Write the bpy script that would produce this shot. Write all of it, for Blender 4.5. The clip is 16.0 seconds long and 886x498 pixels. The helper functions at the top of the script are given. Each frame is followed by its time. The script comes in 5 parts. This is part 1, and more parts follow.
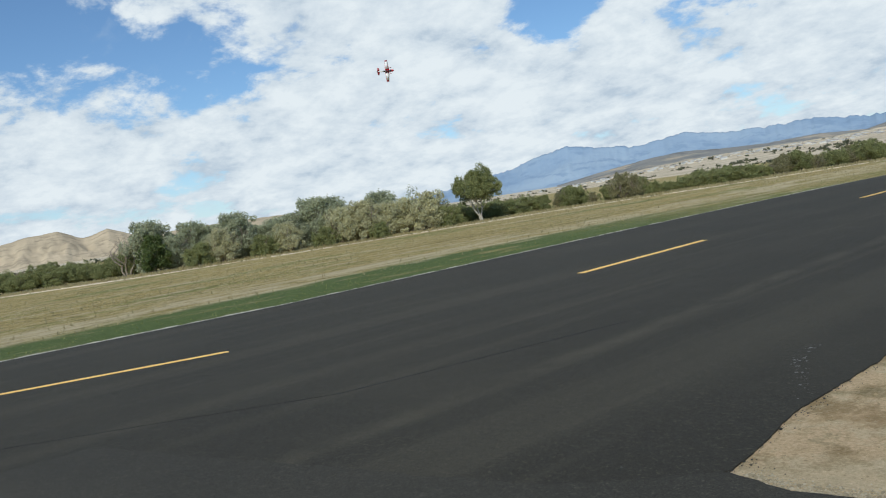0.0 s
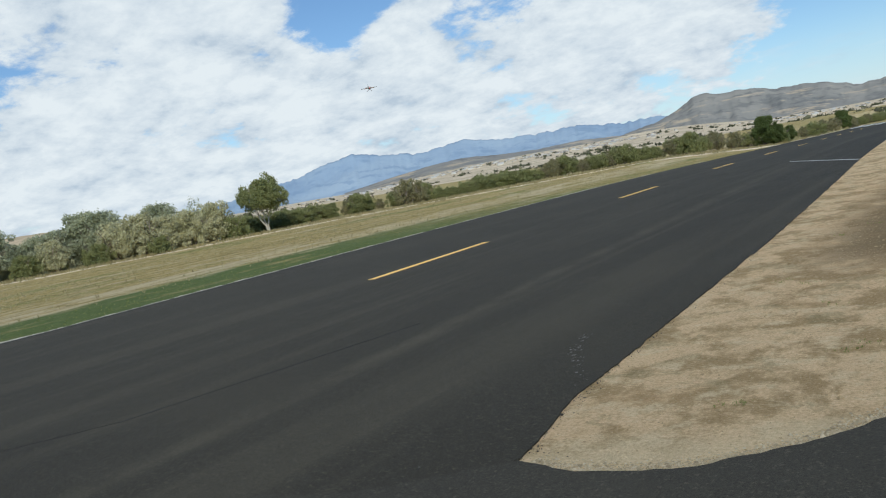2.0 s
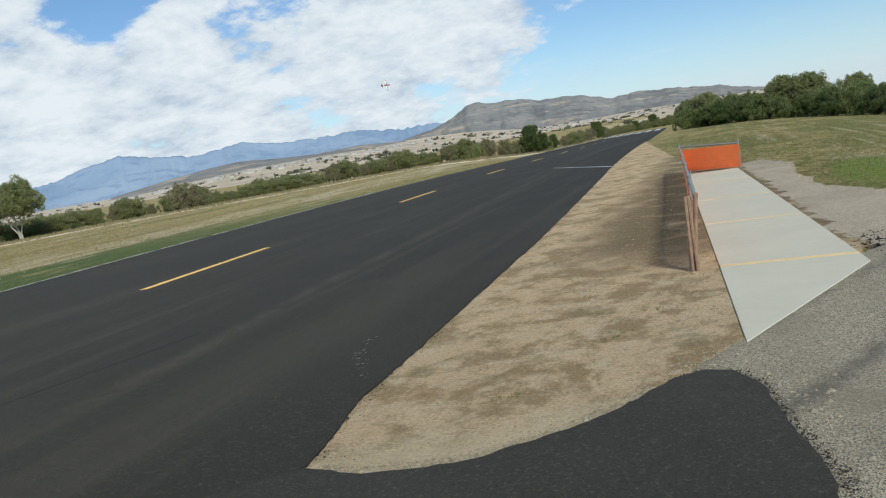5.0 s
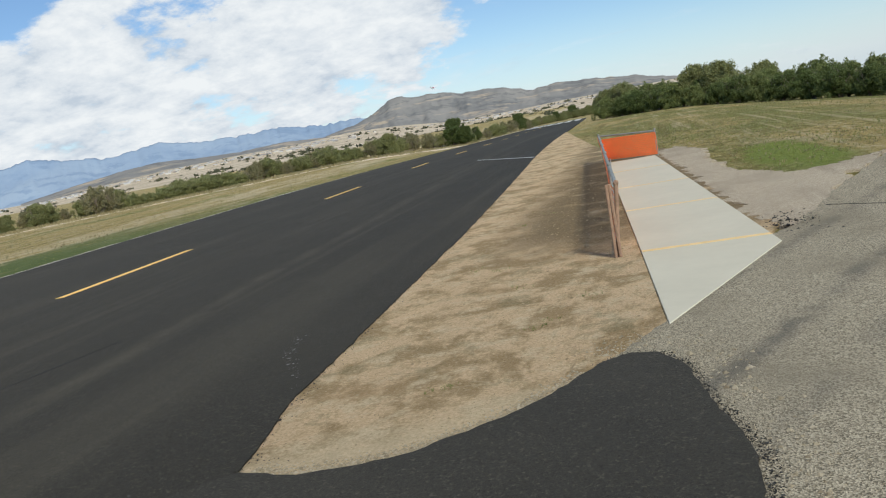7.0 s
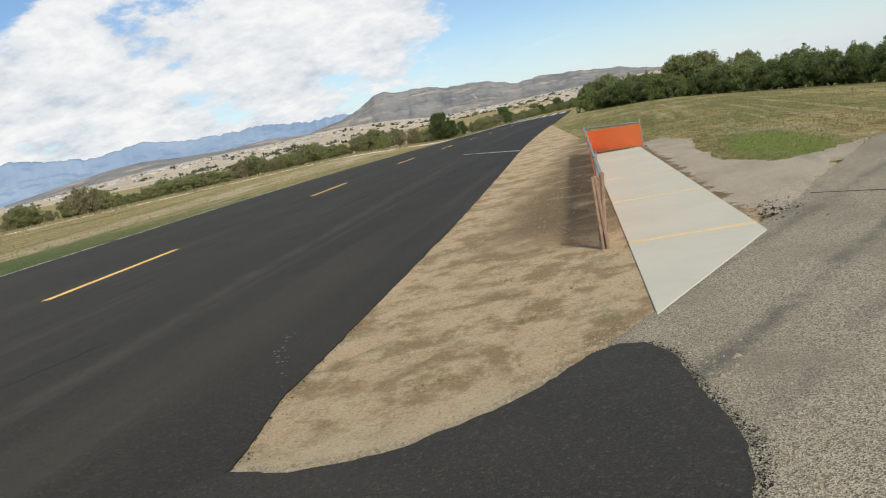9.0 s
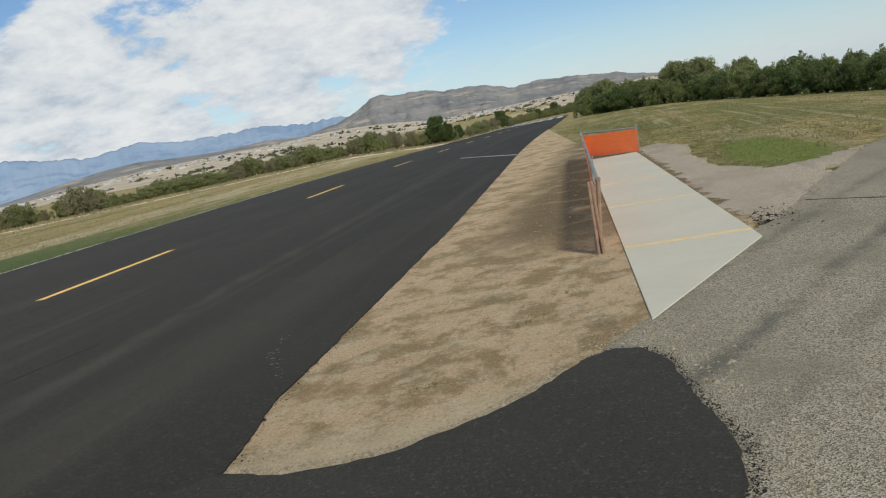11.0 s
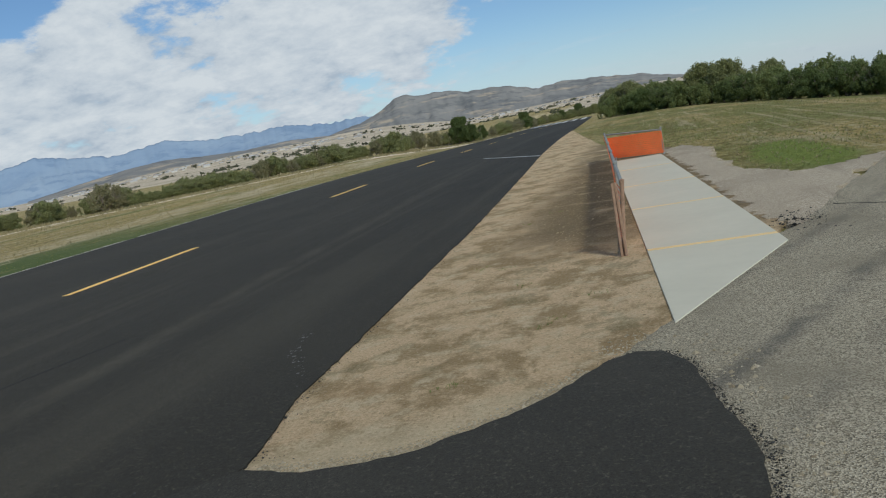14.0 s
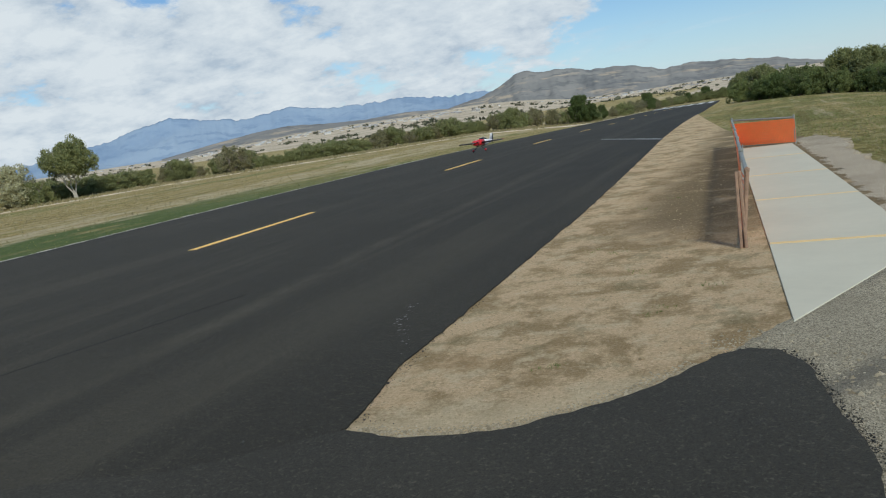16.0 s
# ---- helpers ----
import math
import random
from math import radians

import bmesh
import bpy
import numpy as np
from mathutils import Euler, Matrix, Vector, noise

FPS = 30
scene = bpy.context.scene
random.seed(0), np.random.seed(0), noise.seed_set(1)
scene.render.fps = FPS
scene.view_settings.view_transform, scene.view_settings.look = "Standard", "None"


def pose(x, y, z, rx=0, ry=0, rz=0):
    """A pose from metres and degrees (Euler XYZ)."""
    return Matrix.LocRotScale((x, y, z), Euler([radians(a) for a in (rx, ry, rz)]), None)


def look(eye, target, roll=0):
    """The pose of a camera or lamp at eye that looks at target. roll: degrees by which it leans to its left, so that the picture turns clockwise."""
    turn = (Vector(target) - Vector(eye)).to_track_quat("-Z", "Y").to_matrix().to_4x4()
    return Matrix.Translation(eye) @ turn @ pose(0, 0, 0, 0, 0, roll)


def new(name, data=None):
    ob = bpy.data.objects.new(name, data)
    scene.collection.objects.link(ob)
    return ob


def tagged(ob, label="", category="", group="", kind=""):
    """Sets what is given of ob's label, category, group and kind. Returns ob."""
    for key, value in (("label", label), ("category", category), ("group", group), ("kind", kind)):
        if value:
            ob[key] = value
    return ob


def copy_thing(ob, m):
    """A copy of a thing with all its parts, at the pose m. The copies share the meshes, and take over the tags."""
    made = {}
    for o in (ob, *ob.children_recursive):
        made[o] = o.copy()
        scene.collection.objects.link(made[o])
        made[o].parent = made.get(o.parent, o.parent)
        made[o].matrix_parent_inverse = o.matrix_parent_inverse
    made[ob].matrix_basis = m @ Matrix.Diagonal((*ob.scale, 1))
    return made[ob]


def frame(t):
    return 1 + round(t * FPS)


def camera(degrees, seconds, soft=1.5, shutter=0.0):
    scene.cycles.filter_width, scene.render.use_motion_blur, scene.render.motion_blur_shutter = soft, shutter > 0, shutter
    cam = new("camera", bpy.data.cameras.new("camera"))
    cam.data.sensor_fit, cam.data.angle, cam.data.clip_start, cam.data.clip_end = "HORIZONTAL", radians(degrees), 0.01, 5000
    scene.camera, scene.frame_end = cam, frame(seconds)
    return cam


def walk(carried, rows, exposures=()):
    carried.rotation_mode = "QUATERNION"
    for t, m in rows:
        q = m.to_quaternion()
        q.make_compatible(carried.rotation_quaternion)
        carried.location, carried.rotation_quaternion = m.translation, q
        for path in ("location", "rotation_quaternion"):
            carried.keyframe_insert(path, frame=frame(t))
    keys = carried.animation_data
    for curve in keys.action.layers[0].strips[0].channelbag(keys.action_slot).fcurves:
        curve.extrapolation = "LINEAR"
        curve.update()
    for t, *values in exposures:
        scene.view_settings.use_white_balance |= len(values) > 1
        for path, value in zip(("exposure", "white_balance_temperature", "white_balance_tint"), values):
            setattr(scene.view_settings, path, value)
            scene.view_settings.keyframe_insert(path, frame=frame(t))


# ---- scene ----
# camera on a head, turning on the spot
EYE = 1.75
cam = camera(58.0, 16.0, soft=1.15)
PATH = [
    (0, pose(0, 0, EYE, 87.10, 8.55, 50.26)),
    (0.5, pose(0, 0, EYE, 85.78, 9.03, 44.73)),
    (1, pose(0, 0, EYE, 85.73, 9.69, 41.27)),
    (1.5, pose(0, 0, EYE, 85.04, 9.83, 37.94)),
    (2, pose(0, 0, EYE, 85.19, 10.03, 34.95)),
    (2.5, pose(0, 0, EYE, 85.43, 9.52, 33.02)),
    (3, pose(0, 0, EYE, 85.11, 8.52, 30.34)),
    (3.5, pose(0, 0, EYE, 84.60, 9.04, 27.58)),
    (4, pose(0, 0, EYE, 84.26, 9.38, 24.76)),
    (4.5, pose(0, 0, EYE, 83.58, 9.16, 22.09)),
    (5, pose(0, 0, EYE, 82.82, 9.50, 19.22)),
    (7.5, pose(0, 0, EYE, 81.12, 11.36, 13.11)),
    (8, pose(0, 0, EYE, 80.83, 11.85, 12.67)),
    (8.5, pose(0, 0, EYE, 80.94, 11.93, 12.66)),
    (9, pose(0, 0, EYE, 80.86, 11.80, 12.65)),
    (11.5, pose(0, 0, EYE, 81.08, 11.09, 12.52)),
    (12, pose(0, 0, EYE, 80.78, 10.91, 12.84)),
    (12.5, pose(0, 0, EYE, 80.99, 11.02, 12.98)),
    (13, pose(0, 0, EYE, 80.92, 11.06, 13.22)),
    (13.5, pose(0, 0, EYE, 81.24, 10.80, 13.63)),
    (14, pose(0, 0, EYE, 81.40, 10.83, 14.12)),
    (14.5, pose(0, 0, EYE, 81.32, 10.52, 14.97)),
    (15, pose(0, 0, EYE, 81.30, 10.15, 16.90)),
    (15.5, pose(0, 0, EYE, 81.89, 9.74, 19.54)),
    (16, pose(0, 0, EYE, 81.10, 8.34, 22.57)),
]
EXPOSURES = [(0.0, 0.0, 6000, 5), (5.2, 0.02, 6030, 6), (7.5, 0.12, 6400, 9), (9.2, 0.15, 6550, 10), (11.3, -0.18, 6300, 8), (12.2, -0.37, 6080, 7), (14.0, -0.32, 5980, 6), (16.0, -0.16, 5960, 5)]
walk(cam, PATH, EXPOSURES)

# ---- world and sun ----
SUN_AZ, SUN_EL = radians(-142), radians(40)   # from +y, left positive
world = bpy.data.worlds.new("sky")
scene.world = world
world.use_nodes = True
wn, wl = world.node_tree.nodes, world.node_tree.links
wn.clear()


def wlink(a, b, i=0, o=0):
    wl.new(a.outputs[o], b.inputs[i])


w_out = wn.new("ShaderNodeOutputWorld")
w_bg = wn.new("ShaderNodeBackground")
w_bg.inputs[1].default_value = 0.1
w_sky = wn.new("ShaderNodeTexSky")
w_sky.sky_type = "NISHITA"
w_sky.sun_disc = False
w_sky.sun_elevation = SUN_EL
w_sky.sun_rotation = -SUN_AZ
w_sky.air_density, w_sky.dust_density, w_sky.ozone_density = 1.0, 0.0, 5.0
w_tc = wn.new("ShaderNodeTexCoord")
w_sep = wn.new("ShaderNodeSeparateXYZ")
wlink(w_tc, w_sep)
# a flat cloud layer overhead: the view direction laid out on a plane
def wmath(op, a, b=0.0, c=0.0):
    n = wn.new("ShaderNodeMath")
    n.operation = op
    for i, v in enumerate((a, b, c)):
        if isinstance(v, (int, float)):
            n.inputs[i].default_value = v
        else:
            wl.new(v, n.inputs[i])
    return n.outputs[0]


def wrange(v, lo, hi, a=0.0, b=1.0):
    n = wn.new("ShaderNodeMapRange")
    n.interpolation_type = "SMOOTHSTEP"
    for i, x in ((1, lo), (2, hi), (3, a), (4, b)):
        n.inputs[i].default_value = x
    wl.new(v, n.inputs[0])
    return n.outputs[0]


def wtoward(az, el):
    """How far the view points towards a bearing and elevation: 1 straight at it."""
    n = wn.new("ShaderNodeVectorMath")
    n.operation = "DOT_PRODUCT"
    a, e = radians(az), radians(el)
    n.inputs[1].default_value = (-math.sin(a) * math.cos(e), math.cos(a) * math.cos(e), math.sin(e))
    wlink(w_tc, n)
    return n.outputs["Value"]


w_up = wmath("ADD", wmath("MAXIMUM", w_sep.outputs[2], 0.0), 0.36)
w_plane = wn.new("ShaderNodeCombineXYZ")
wl.new(wmath("DIVIDE", w_sep.outputs[0], w_up), w_plane.inputs[0])
wl.new(wmath("DIVIDE", w_sep.outputs[1], w_up), w_plane.inputs[1])


def wnoise(scale, detail, rough, shift, warp=0.0, stretch=(1.0, 1.0, 1.0)):
    m = wn.new("ShaderNodeMapping")
    m.inputs[1].default_value = shift
    m.inputs[3].default_value = stretch
    wlink(w_plane, m)
    n = wn.new("ShaderNodeTexNoise")
    n.inputs["Scale"].default_value, n.inputs["Detail"].default_value = scale, detail
    n.inputs["Roughness"].default_value, n.inputs["Distortion"].default_value = rough, warp
    wlink(m, n)
    return n.outputs["Fac"]


w_big = wnoise(2.1, 3.0, 0.5, (3.1, 1.7, 0.4))
w_fine = wnoise(6.0, 10.0, 0.61, (0.4, 5.2, 0.3), 0.1)
w_west = wtoward(60, 0)
# clouds thin out to the right, and lift off the horizon there
w_cov = wrange(w_west, 0.55, 0.74, -0.16, 0.11)
w_low = wmath("MULTIPLY", wrange(w_sep.outputs[2], 0.07, 0.105, 1.0, 0.0), wrange(w_west, 0.80, 0.93, 1.0, 0.0))
w_gap = wmath("ADD", wrange(wtoward(71, 17), 0.978, 1.0, 0.0, -0.15), wrange(wtoward(40.5, 13.5), 0.9965, 1.0, 0.0, -0.2))
w_s = wmath("MULTIPLY_ADD", w_big, 0.45, wmath("MULTIPLY", w_fine, 0.55))
w_s = wmath("ADD", w_s, wmath("ADD", w_cov, wmath("MULTIPLY_ADD", w_low, -0.09, w_gap)))
w_mask = wrange(w_s, 0.465, 0.55)
# billows inside the clouds, paler and smoother towards the horizon
w_in = wnoise(9.5, 10.0, 0.62, (0.46, 5.24, 0.26), 0.15)
w_bill = wmath("MULTIPLY_ADD", w_in, 0.6, wmath("MULTIPLY", w_fine, 0.4))
w_bill = wmath("MULTIPLY_ADD", wrange(w_s, 0.5, 0.68), 0.05, w_bill)
w_ramp = wn.new("ShaderNodeValToRGB")
w_ramp.color_ramp.elements[0].position, w_ramp.color_ramp.elements[0].color = 0.38, (5.2, 5.8, 6.5, 1)
w_ramp.color_ramp.elements[1].position, w_ramp.color_ramp.elements[1].color = 0.62, (8.3, 8.4, 8.4, 1)
w_mid = w_ramp.color_ramp.elements.new(0.48)
w_mid.color = (6.8, 7.15, 7.5, 1)
wl.new(w_bill, w_ramp.inputs[0])
# thin streaks of high cloud
w_cir = wnoise(1.6, 7.0, 0.62, (1.3, 2.2, 0.7), 0.4, (1.0, 3.0, 1.0))
w_both = wmath("MAXIMUM", w_mask, wrange(w_cir, 0.54, 0.76, 0.0, 0.5))
w_mix = wn.new("ShaderNodeMix")
w_mix.data_type = "RGBA"
wl.new(w_both, w_mix.inputs[0])
# pale blue air near the horizon
w_hz = wn.new("ShaderNodeMapRange")
for i, v in ((1, 0.0), (2, 0.1), (3, 0.6), (4, 0.0)):
    w_hz.inputs[i].default_value = v
wlink(w_sep, w_hz, 0, 2)
w_air = wn.new("ShaderNodeMix")
w_air.data_type = "RGBA"
w_air.inputs[7].default_value = (5.0, 6.3, 7.8, 1)
wl.new(w_hz.outputs[0], w_air.inputs[0])
wl.new(w_sky.outputs[0], w_air.inputs[6])
wl.new(w_air.outputs[2], w_mix.inputs[6])
wl.new(w_ramp.outputs[0], w_mix.inputs[7])
wl.new(w_mix.outputs[2], w_bg.inputs[0])
wlink(w_bg, w_out)

sun = new("sun", bpy.data.lights.new("sun", "SUN"))
sun.data.energy, sun.data.angle, sun.data.color = 3.6, radians(9), (1.0, 0.93, 0.80)
SUN_DIR = Vector((-math.sin(SUN_AZ) * math.cos(SUN_EL), math.cos(SUN_AZ) * math.cos(SUN_EL), math.sin(SUN_EL)))
sun.matrix_world = look(SUN_DIR * 200, (0, 0, 0))


# ---- materials ----
class Mat:
    """A principled material under construction."""

    def __init__(self, name, rough=0.8, metal=0.0, spec=0.5):
        self.m = bpy.data.materials.new(name)
        self.m.use_nodes = True
        self.n, self.l = self.m.node_tree.nodes, self.m.node_tree.links
        self.b = self.n["Principled BSDF"]
        self.b.inputs["Roughness"].default_value = rough
        self.b.inputs["Metallic"].default_value = metal
        self.b.inputs["Specular IOR Level"].default_value = spec
        self.tc = self.n.new("ShaderNodeTexCoord")
        self.geo = None

    def coords(self, scale=(1, 1, 1), world_space=True, rot=0.0):
        if world_space:
            if not self.geo:
                self.geo = self.n.new("ShaderNodeNewGeometry")
            src = self.geo.outputs["Position"]
        else:
            src = self.tc.outputs["Object"]
        m = self.n.new("ShaderNodeMapping")
        m.inputs["Scale"].default_value = scale
        m.inputs["Rotation"].default_value = (0, 0, rot)
        self.l.new(src, m.inputs[0])
        return m.outputs[0]

    def noise(self, scale, detail=4.0, rough=0.55, stretch=(1, 1, 1), world_space=True, warp=0.0, rot=0.0):
        t = self.n.new("ShaderNodeTexNoise")
        t.inputs["Scale"].default_value, t.inputs["Detail"].default_value = scale, detail
        t.inputs["Roughness"].default_value, t.inputs["Distortion"].default_value = rough, warp
        self.l.new(self.coords(stretch, world_space, rot), t.inputs["Vector"])
        return t.outputs["Fac"]

    def ramp(self, fac, *stops):
        r = self.n.new("ShaderNodeValToRGB")
        e = r.color_ramp.elements
        while len(e) < len(stops):
            e.new(0.5)
        for el, (p, c) in zip(e, stops):
            el.position, el.color = p, (*c, 1) if len(c) == 3 else c
        self.l.new(fac, r.inputs[0])
        return r.outputs[0]

    def fade(self, fac, lo, hi):
        r = self.n.new("ShaderNodeMapRange")
        r.interpolation_type = "SMOOTHSTEP"
        r.inputs[1].default_value, r.inputs[2].default_value = lo, hi
        self.l.new(fac, r.inputs[0])
        return r.outputs[0]

    def math(self, op, a, b=0.0, c=0.0):
        t = self.n.new("ShaderNodeMath")
        t.operation = op
        for i, v in enumerate((a, b, c)):
            if isinstance(v, (int, float)):
                t.inputs[i].default_value = v
            else:
                self.l.new(v, t.inputs[i])
        return t.outputs[0]

    def axis(self, i):
        if not self.geo:
            self.geo = self.n.new("ShaderNodeNewGeometry")
        s = self.n.new("ShaderNodeSeparateXYZ")
        self.l.new(self.geo.outputs["Position"], s.inputs[0])
        return s.outputs[i]

    def mix(self, fac, a, b, how="MIX"):
        t = self.n.new("ShaderNodeMix")
        t.data_type, t.blend_type = "RGBA", how
        for i, v in ((0, fac), (6, a), (7, b)):
            if isinstance(v, tuple):
                t.inputs[i].default_value = (*v, 1)
            elif isinstance(v, (int, float)):
                t.inputs[i].default_value = v
            else:
                self.l.new(v, t.inputs[i])
        return t.outputs[2]

    def colour(self, c):
        if isinstance(c, tuple):
            self.b.inputs["Base Color"].default_value = (*c, 1)
        else:
            self.l.new(c, self.b.inputs["Base Color"])
        return self

    def bump(self, fac, strength=0.3, distance=0.02):
        t = self.n.new("ShaderNodeBump")
        t.inputs["Strength"].default_value, t.inputs["Distance"].default_value = strength, distance
        self.l.new(fac, t.inputs["Height"])
        self.l.new(t.outputs[0], self.b.inputs["Normal"])
        return self

    def island(self):
        if not self.geo:
            self.geo = self.n.new("ShaderNodeNewGeometry")
        return self.geo.outputs["Random Per Island"]

    def object_random(self):
        return self.n.new("ShaderNodeObjectInfo").outputs["Random"]


HEADING = 0.053          # the runway leaves the y axis to the left
RUN_ROT = math.atan(HEADING)


def asphalt(name, dark, light, streaks=True):
    k = Mat(name, rough=0.8, spec=0.28)
    g = k.noise(75, 5, 0.8)
    c = k.ramp(g, (0.3, dark), (0.55, tuple((u + v) / 2 for u, v in zip(dark, light))), (0.75, tuple(v * 1.35 for v in light)))
    blot = k.noise(0.35, 5, 0.6)
    c = k.mix(k.math("MULTIPLY", k.fade(blot, 0.4, 0.75), 0.6), c, tuple(v * 1.1 for v in light))
    if streaks:
        s = k.noise(0.55, 4, 0.6, (1.0, 0.035, 1.0), rot=-RUN_ROT)
        c = k.mix(k.math("MULTIPLY", k.fade(s, 0.5, 0.68), 0.45), c, tuple(v * 1.7 for v in light))
        s2 = k.noise(2.6, 3, 0.6, (1.0, 0.02, 1.0), rot=-RUN_ROT)
        c = k.mix(k.math("MULTIPLY", k.fade(s2, 0.52, 0.72), 0.5), c, tuple(v * 1.5 for v in light))
        ac = k.math("MULTIPLY_ADD", k.axis(1), HEADING, k.axis(0))
        ac = k.math("MULTIPLY_ADD", k.noise(0.3, 3, 0.5), 0.5, ac)
        near = k.math("SUBTRACT", 1.0, k.fade(k.math("ABSOLUTE", k.math("ADD", ac, 5.15)), 0.0, 0.3))
        c = k.mix(k.math("MULTIPLY", near, k.fade(k.noise(1.1, 5, 0.7), 0.3, 0.65)), c, tuple(v * 1.5 for v in light))
    chips = k.noise(34, 3, 0.75)
    c = k.mix(k.math("MULTIPLY", k.fade(chips, 0.55, 0.68), 0.7), c, tuple(v * (2.3 if streaks else 1.75) for v in light))
    c = k.mix(k.math("MULTIPLY", k.fade(k.noise(52, 3, 0.75), 0.46, 0.36), 0.6), c, tuple(v * 0.6 for v in dark))
    k.colour(c).bump(k.noise(110, 4, 0.7), 0.8, 0.008)
    return k.m


def grass_material():
    """Field: straw, green and bare patches; greener beside the runway."""
    k = Mat("field_grass", rough=0.95, spec=0.1)
    fine = k.noise(9, 6, 0.7)
    straw = k.ramp(fine, (0.3, (0.17, 0.13, 0.052)), (0.5, (0.36, 0.28, 0.105)), (0.7, (0.58, 0.46, 0.21)))
    green = k.ramp(fine, (0.25, (0.095, 0.115, 0.03)), (0.55, (0.21, 0.225, 0.065)), (0.8, (0.36, 0.35, 0.13)))
    dry = k.ramp(fine, (0.2, (0.34, 0.28, 0.16)), (0.8, (0.66, 0.55, 0.36)))
    band = k.noise(0.22, 6, 0.66, (1.0, 0.35, 1.0), rot=-RUN_ROT)
    c = k.mix(k.fade(band, 0.49, 0.66), straw, green)
    right = k.math("MULTIPLY", k.fade(k.axis(0), -9.0, -1.0), k.fade(band, 0.36, 0.54))
    bare = k.noise(0.42, 6, 0.7, (1.0, 0.36, 1.0), rot=-RUN_ROT, warp=0.3)
    c = k.mix(k.math("MULTIPLY", k.fade(bare, 0.53, 0.66), 0.85), c, dry)
    clump = k.noise(3.6, 5, 0.72, (1.0, 0.45, 1.0), rot=-RUN_ROT)
    c = k.mix(k.math("MULTIPLY", k.fade(clump, 0.52, 0.62), 0.75), c, dry)
    c = k.mix(k.math("MULTIPLY", k.fade(clump, 0.47, 0.38), 0.75), c, (0.10, 0.09, 0.03))
    c = k.mix(k.math("MULTIPLY", right, 0.8), c, k.mix(k.fade(clump, 0.42, 0.6), k.ramp(fine, (0.3, (0.085, 0.085, 0.026)), (0.7, (0.20, 0.19, 0.06))), green))
    # distance across the runway axis
    across = k.math("MULTIPLY_ADD", k.axis(1), HEADING, k.axis(0))
    wob = k.math("MULTIPLY_ADD", k.noise(0.5, 4, 0.6), 3.0, across)
    strip = k.math("MULTIPLY", k.math("MULTIPLY", k.fade(wob, -21.6, -20.4), k.math("SUBTRACT", 1.0, k.fade(across, -16.0, -15.0))), k.math("SUBTRACT", 1.0, k.math("MULTIPLY", k.fade(k.axis(1), 20.0, 46.0), 0.85)))
    mow = k.noise(1.3, 4, 0.7, (1.0, 0.03, 1.0), rot=-RUN_ROT)
    c = k.mix(k.math("MULTIPLY", k.fade(mow, 0.47, 0.36), 0.6), c, k.ramp(fine, (0.3, (0.10, 0.085, 0.03)), (0.7, (0.25, 0.20, 0.075))))
    c = k.mix(k.math("MULTIPLY", k.fade(mow, 0.55, 0.68), 0.55), c, dry)
    wob2 = k.math("MULTIPLY_ADD", k.noise(0.35, 5, 0.65, (1.0, 0.3, 1.0), rot=-RUN_ROT), 5.0, across)
    bandp = k.math("MULTIPLY", k.fade(wob2, -25.0, -23.0), k.math("SUBTRACT", 1.0, k.fade(wob2, -19.5, -18.0)))
    c = k.mix(k.math("MULTIPLY", bandp, k.fade(k.noise(0.9, 6, 0.75, (1.0, 0.22, 1.0), rot=-RUN_ROT), 0.42, 0.58)), c, dry)
    darkg = k.ramp(fine, (0.25, (0.058, 0.09, 0.03)), (0.6, (0.125, 0.165, 0.055)), (0.85, (0.25, 0.265, 0.115)))
    c = k.mix(k.math("MULTIPLY", strip, k.fade(k.noise(0.7, 5, 0.65, (1.0, 0.35, 1.0), rot=-RUN_ROT), 0.22, 0.5)), c, darkg)
    # lush patch beyond the walkway
    pd = k.n.new("ShaderNodeVectorMath")
    pd.operation = "DISTANCE"
    k.l.new(k.coords((1.45, 0.34, 1.0)), pd.inputs[0])
    pd.inputs[1].default_value = (4.1, 6.1, 0.0)
    lush = k.math("SUBTRACT", 1.0, k.fade(k.math("MULTIPLY_ADD", k.noise(0.9, 4, 0.6), 1.4, pd.outputs["Value"]), 1.55, 2.15))
    c = k.mix(lush, c, k.ramp(fine, (0.3, (0.11, 0.155, 0.028)), (0.7, (0.265, 0.30, 0.075))))
    k.colour(c).bump(k.noise(14, 6, 0.75), 0.9, 0.08)
    return k.m


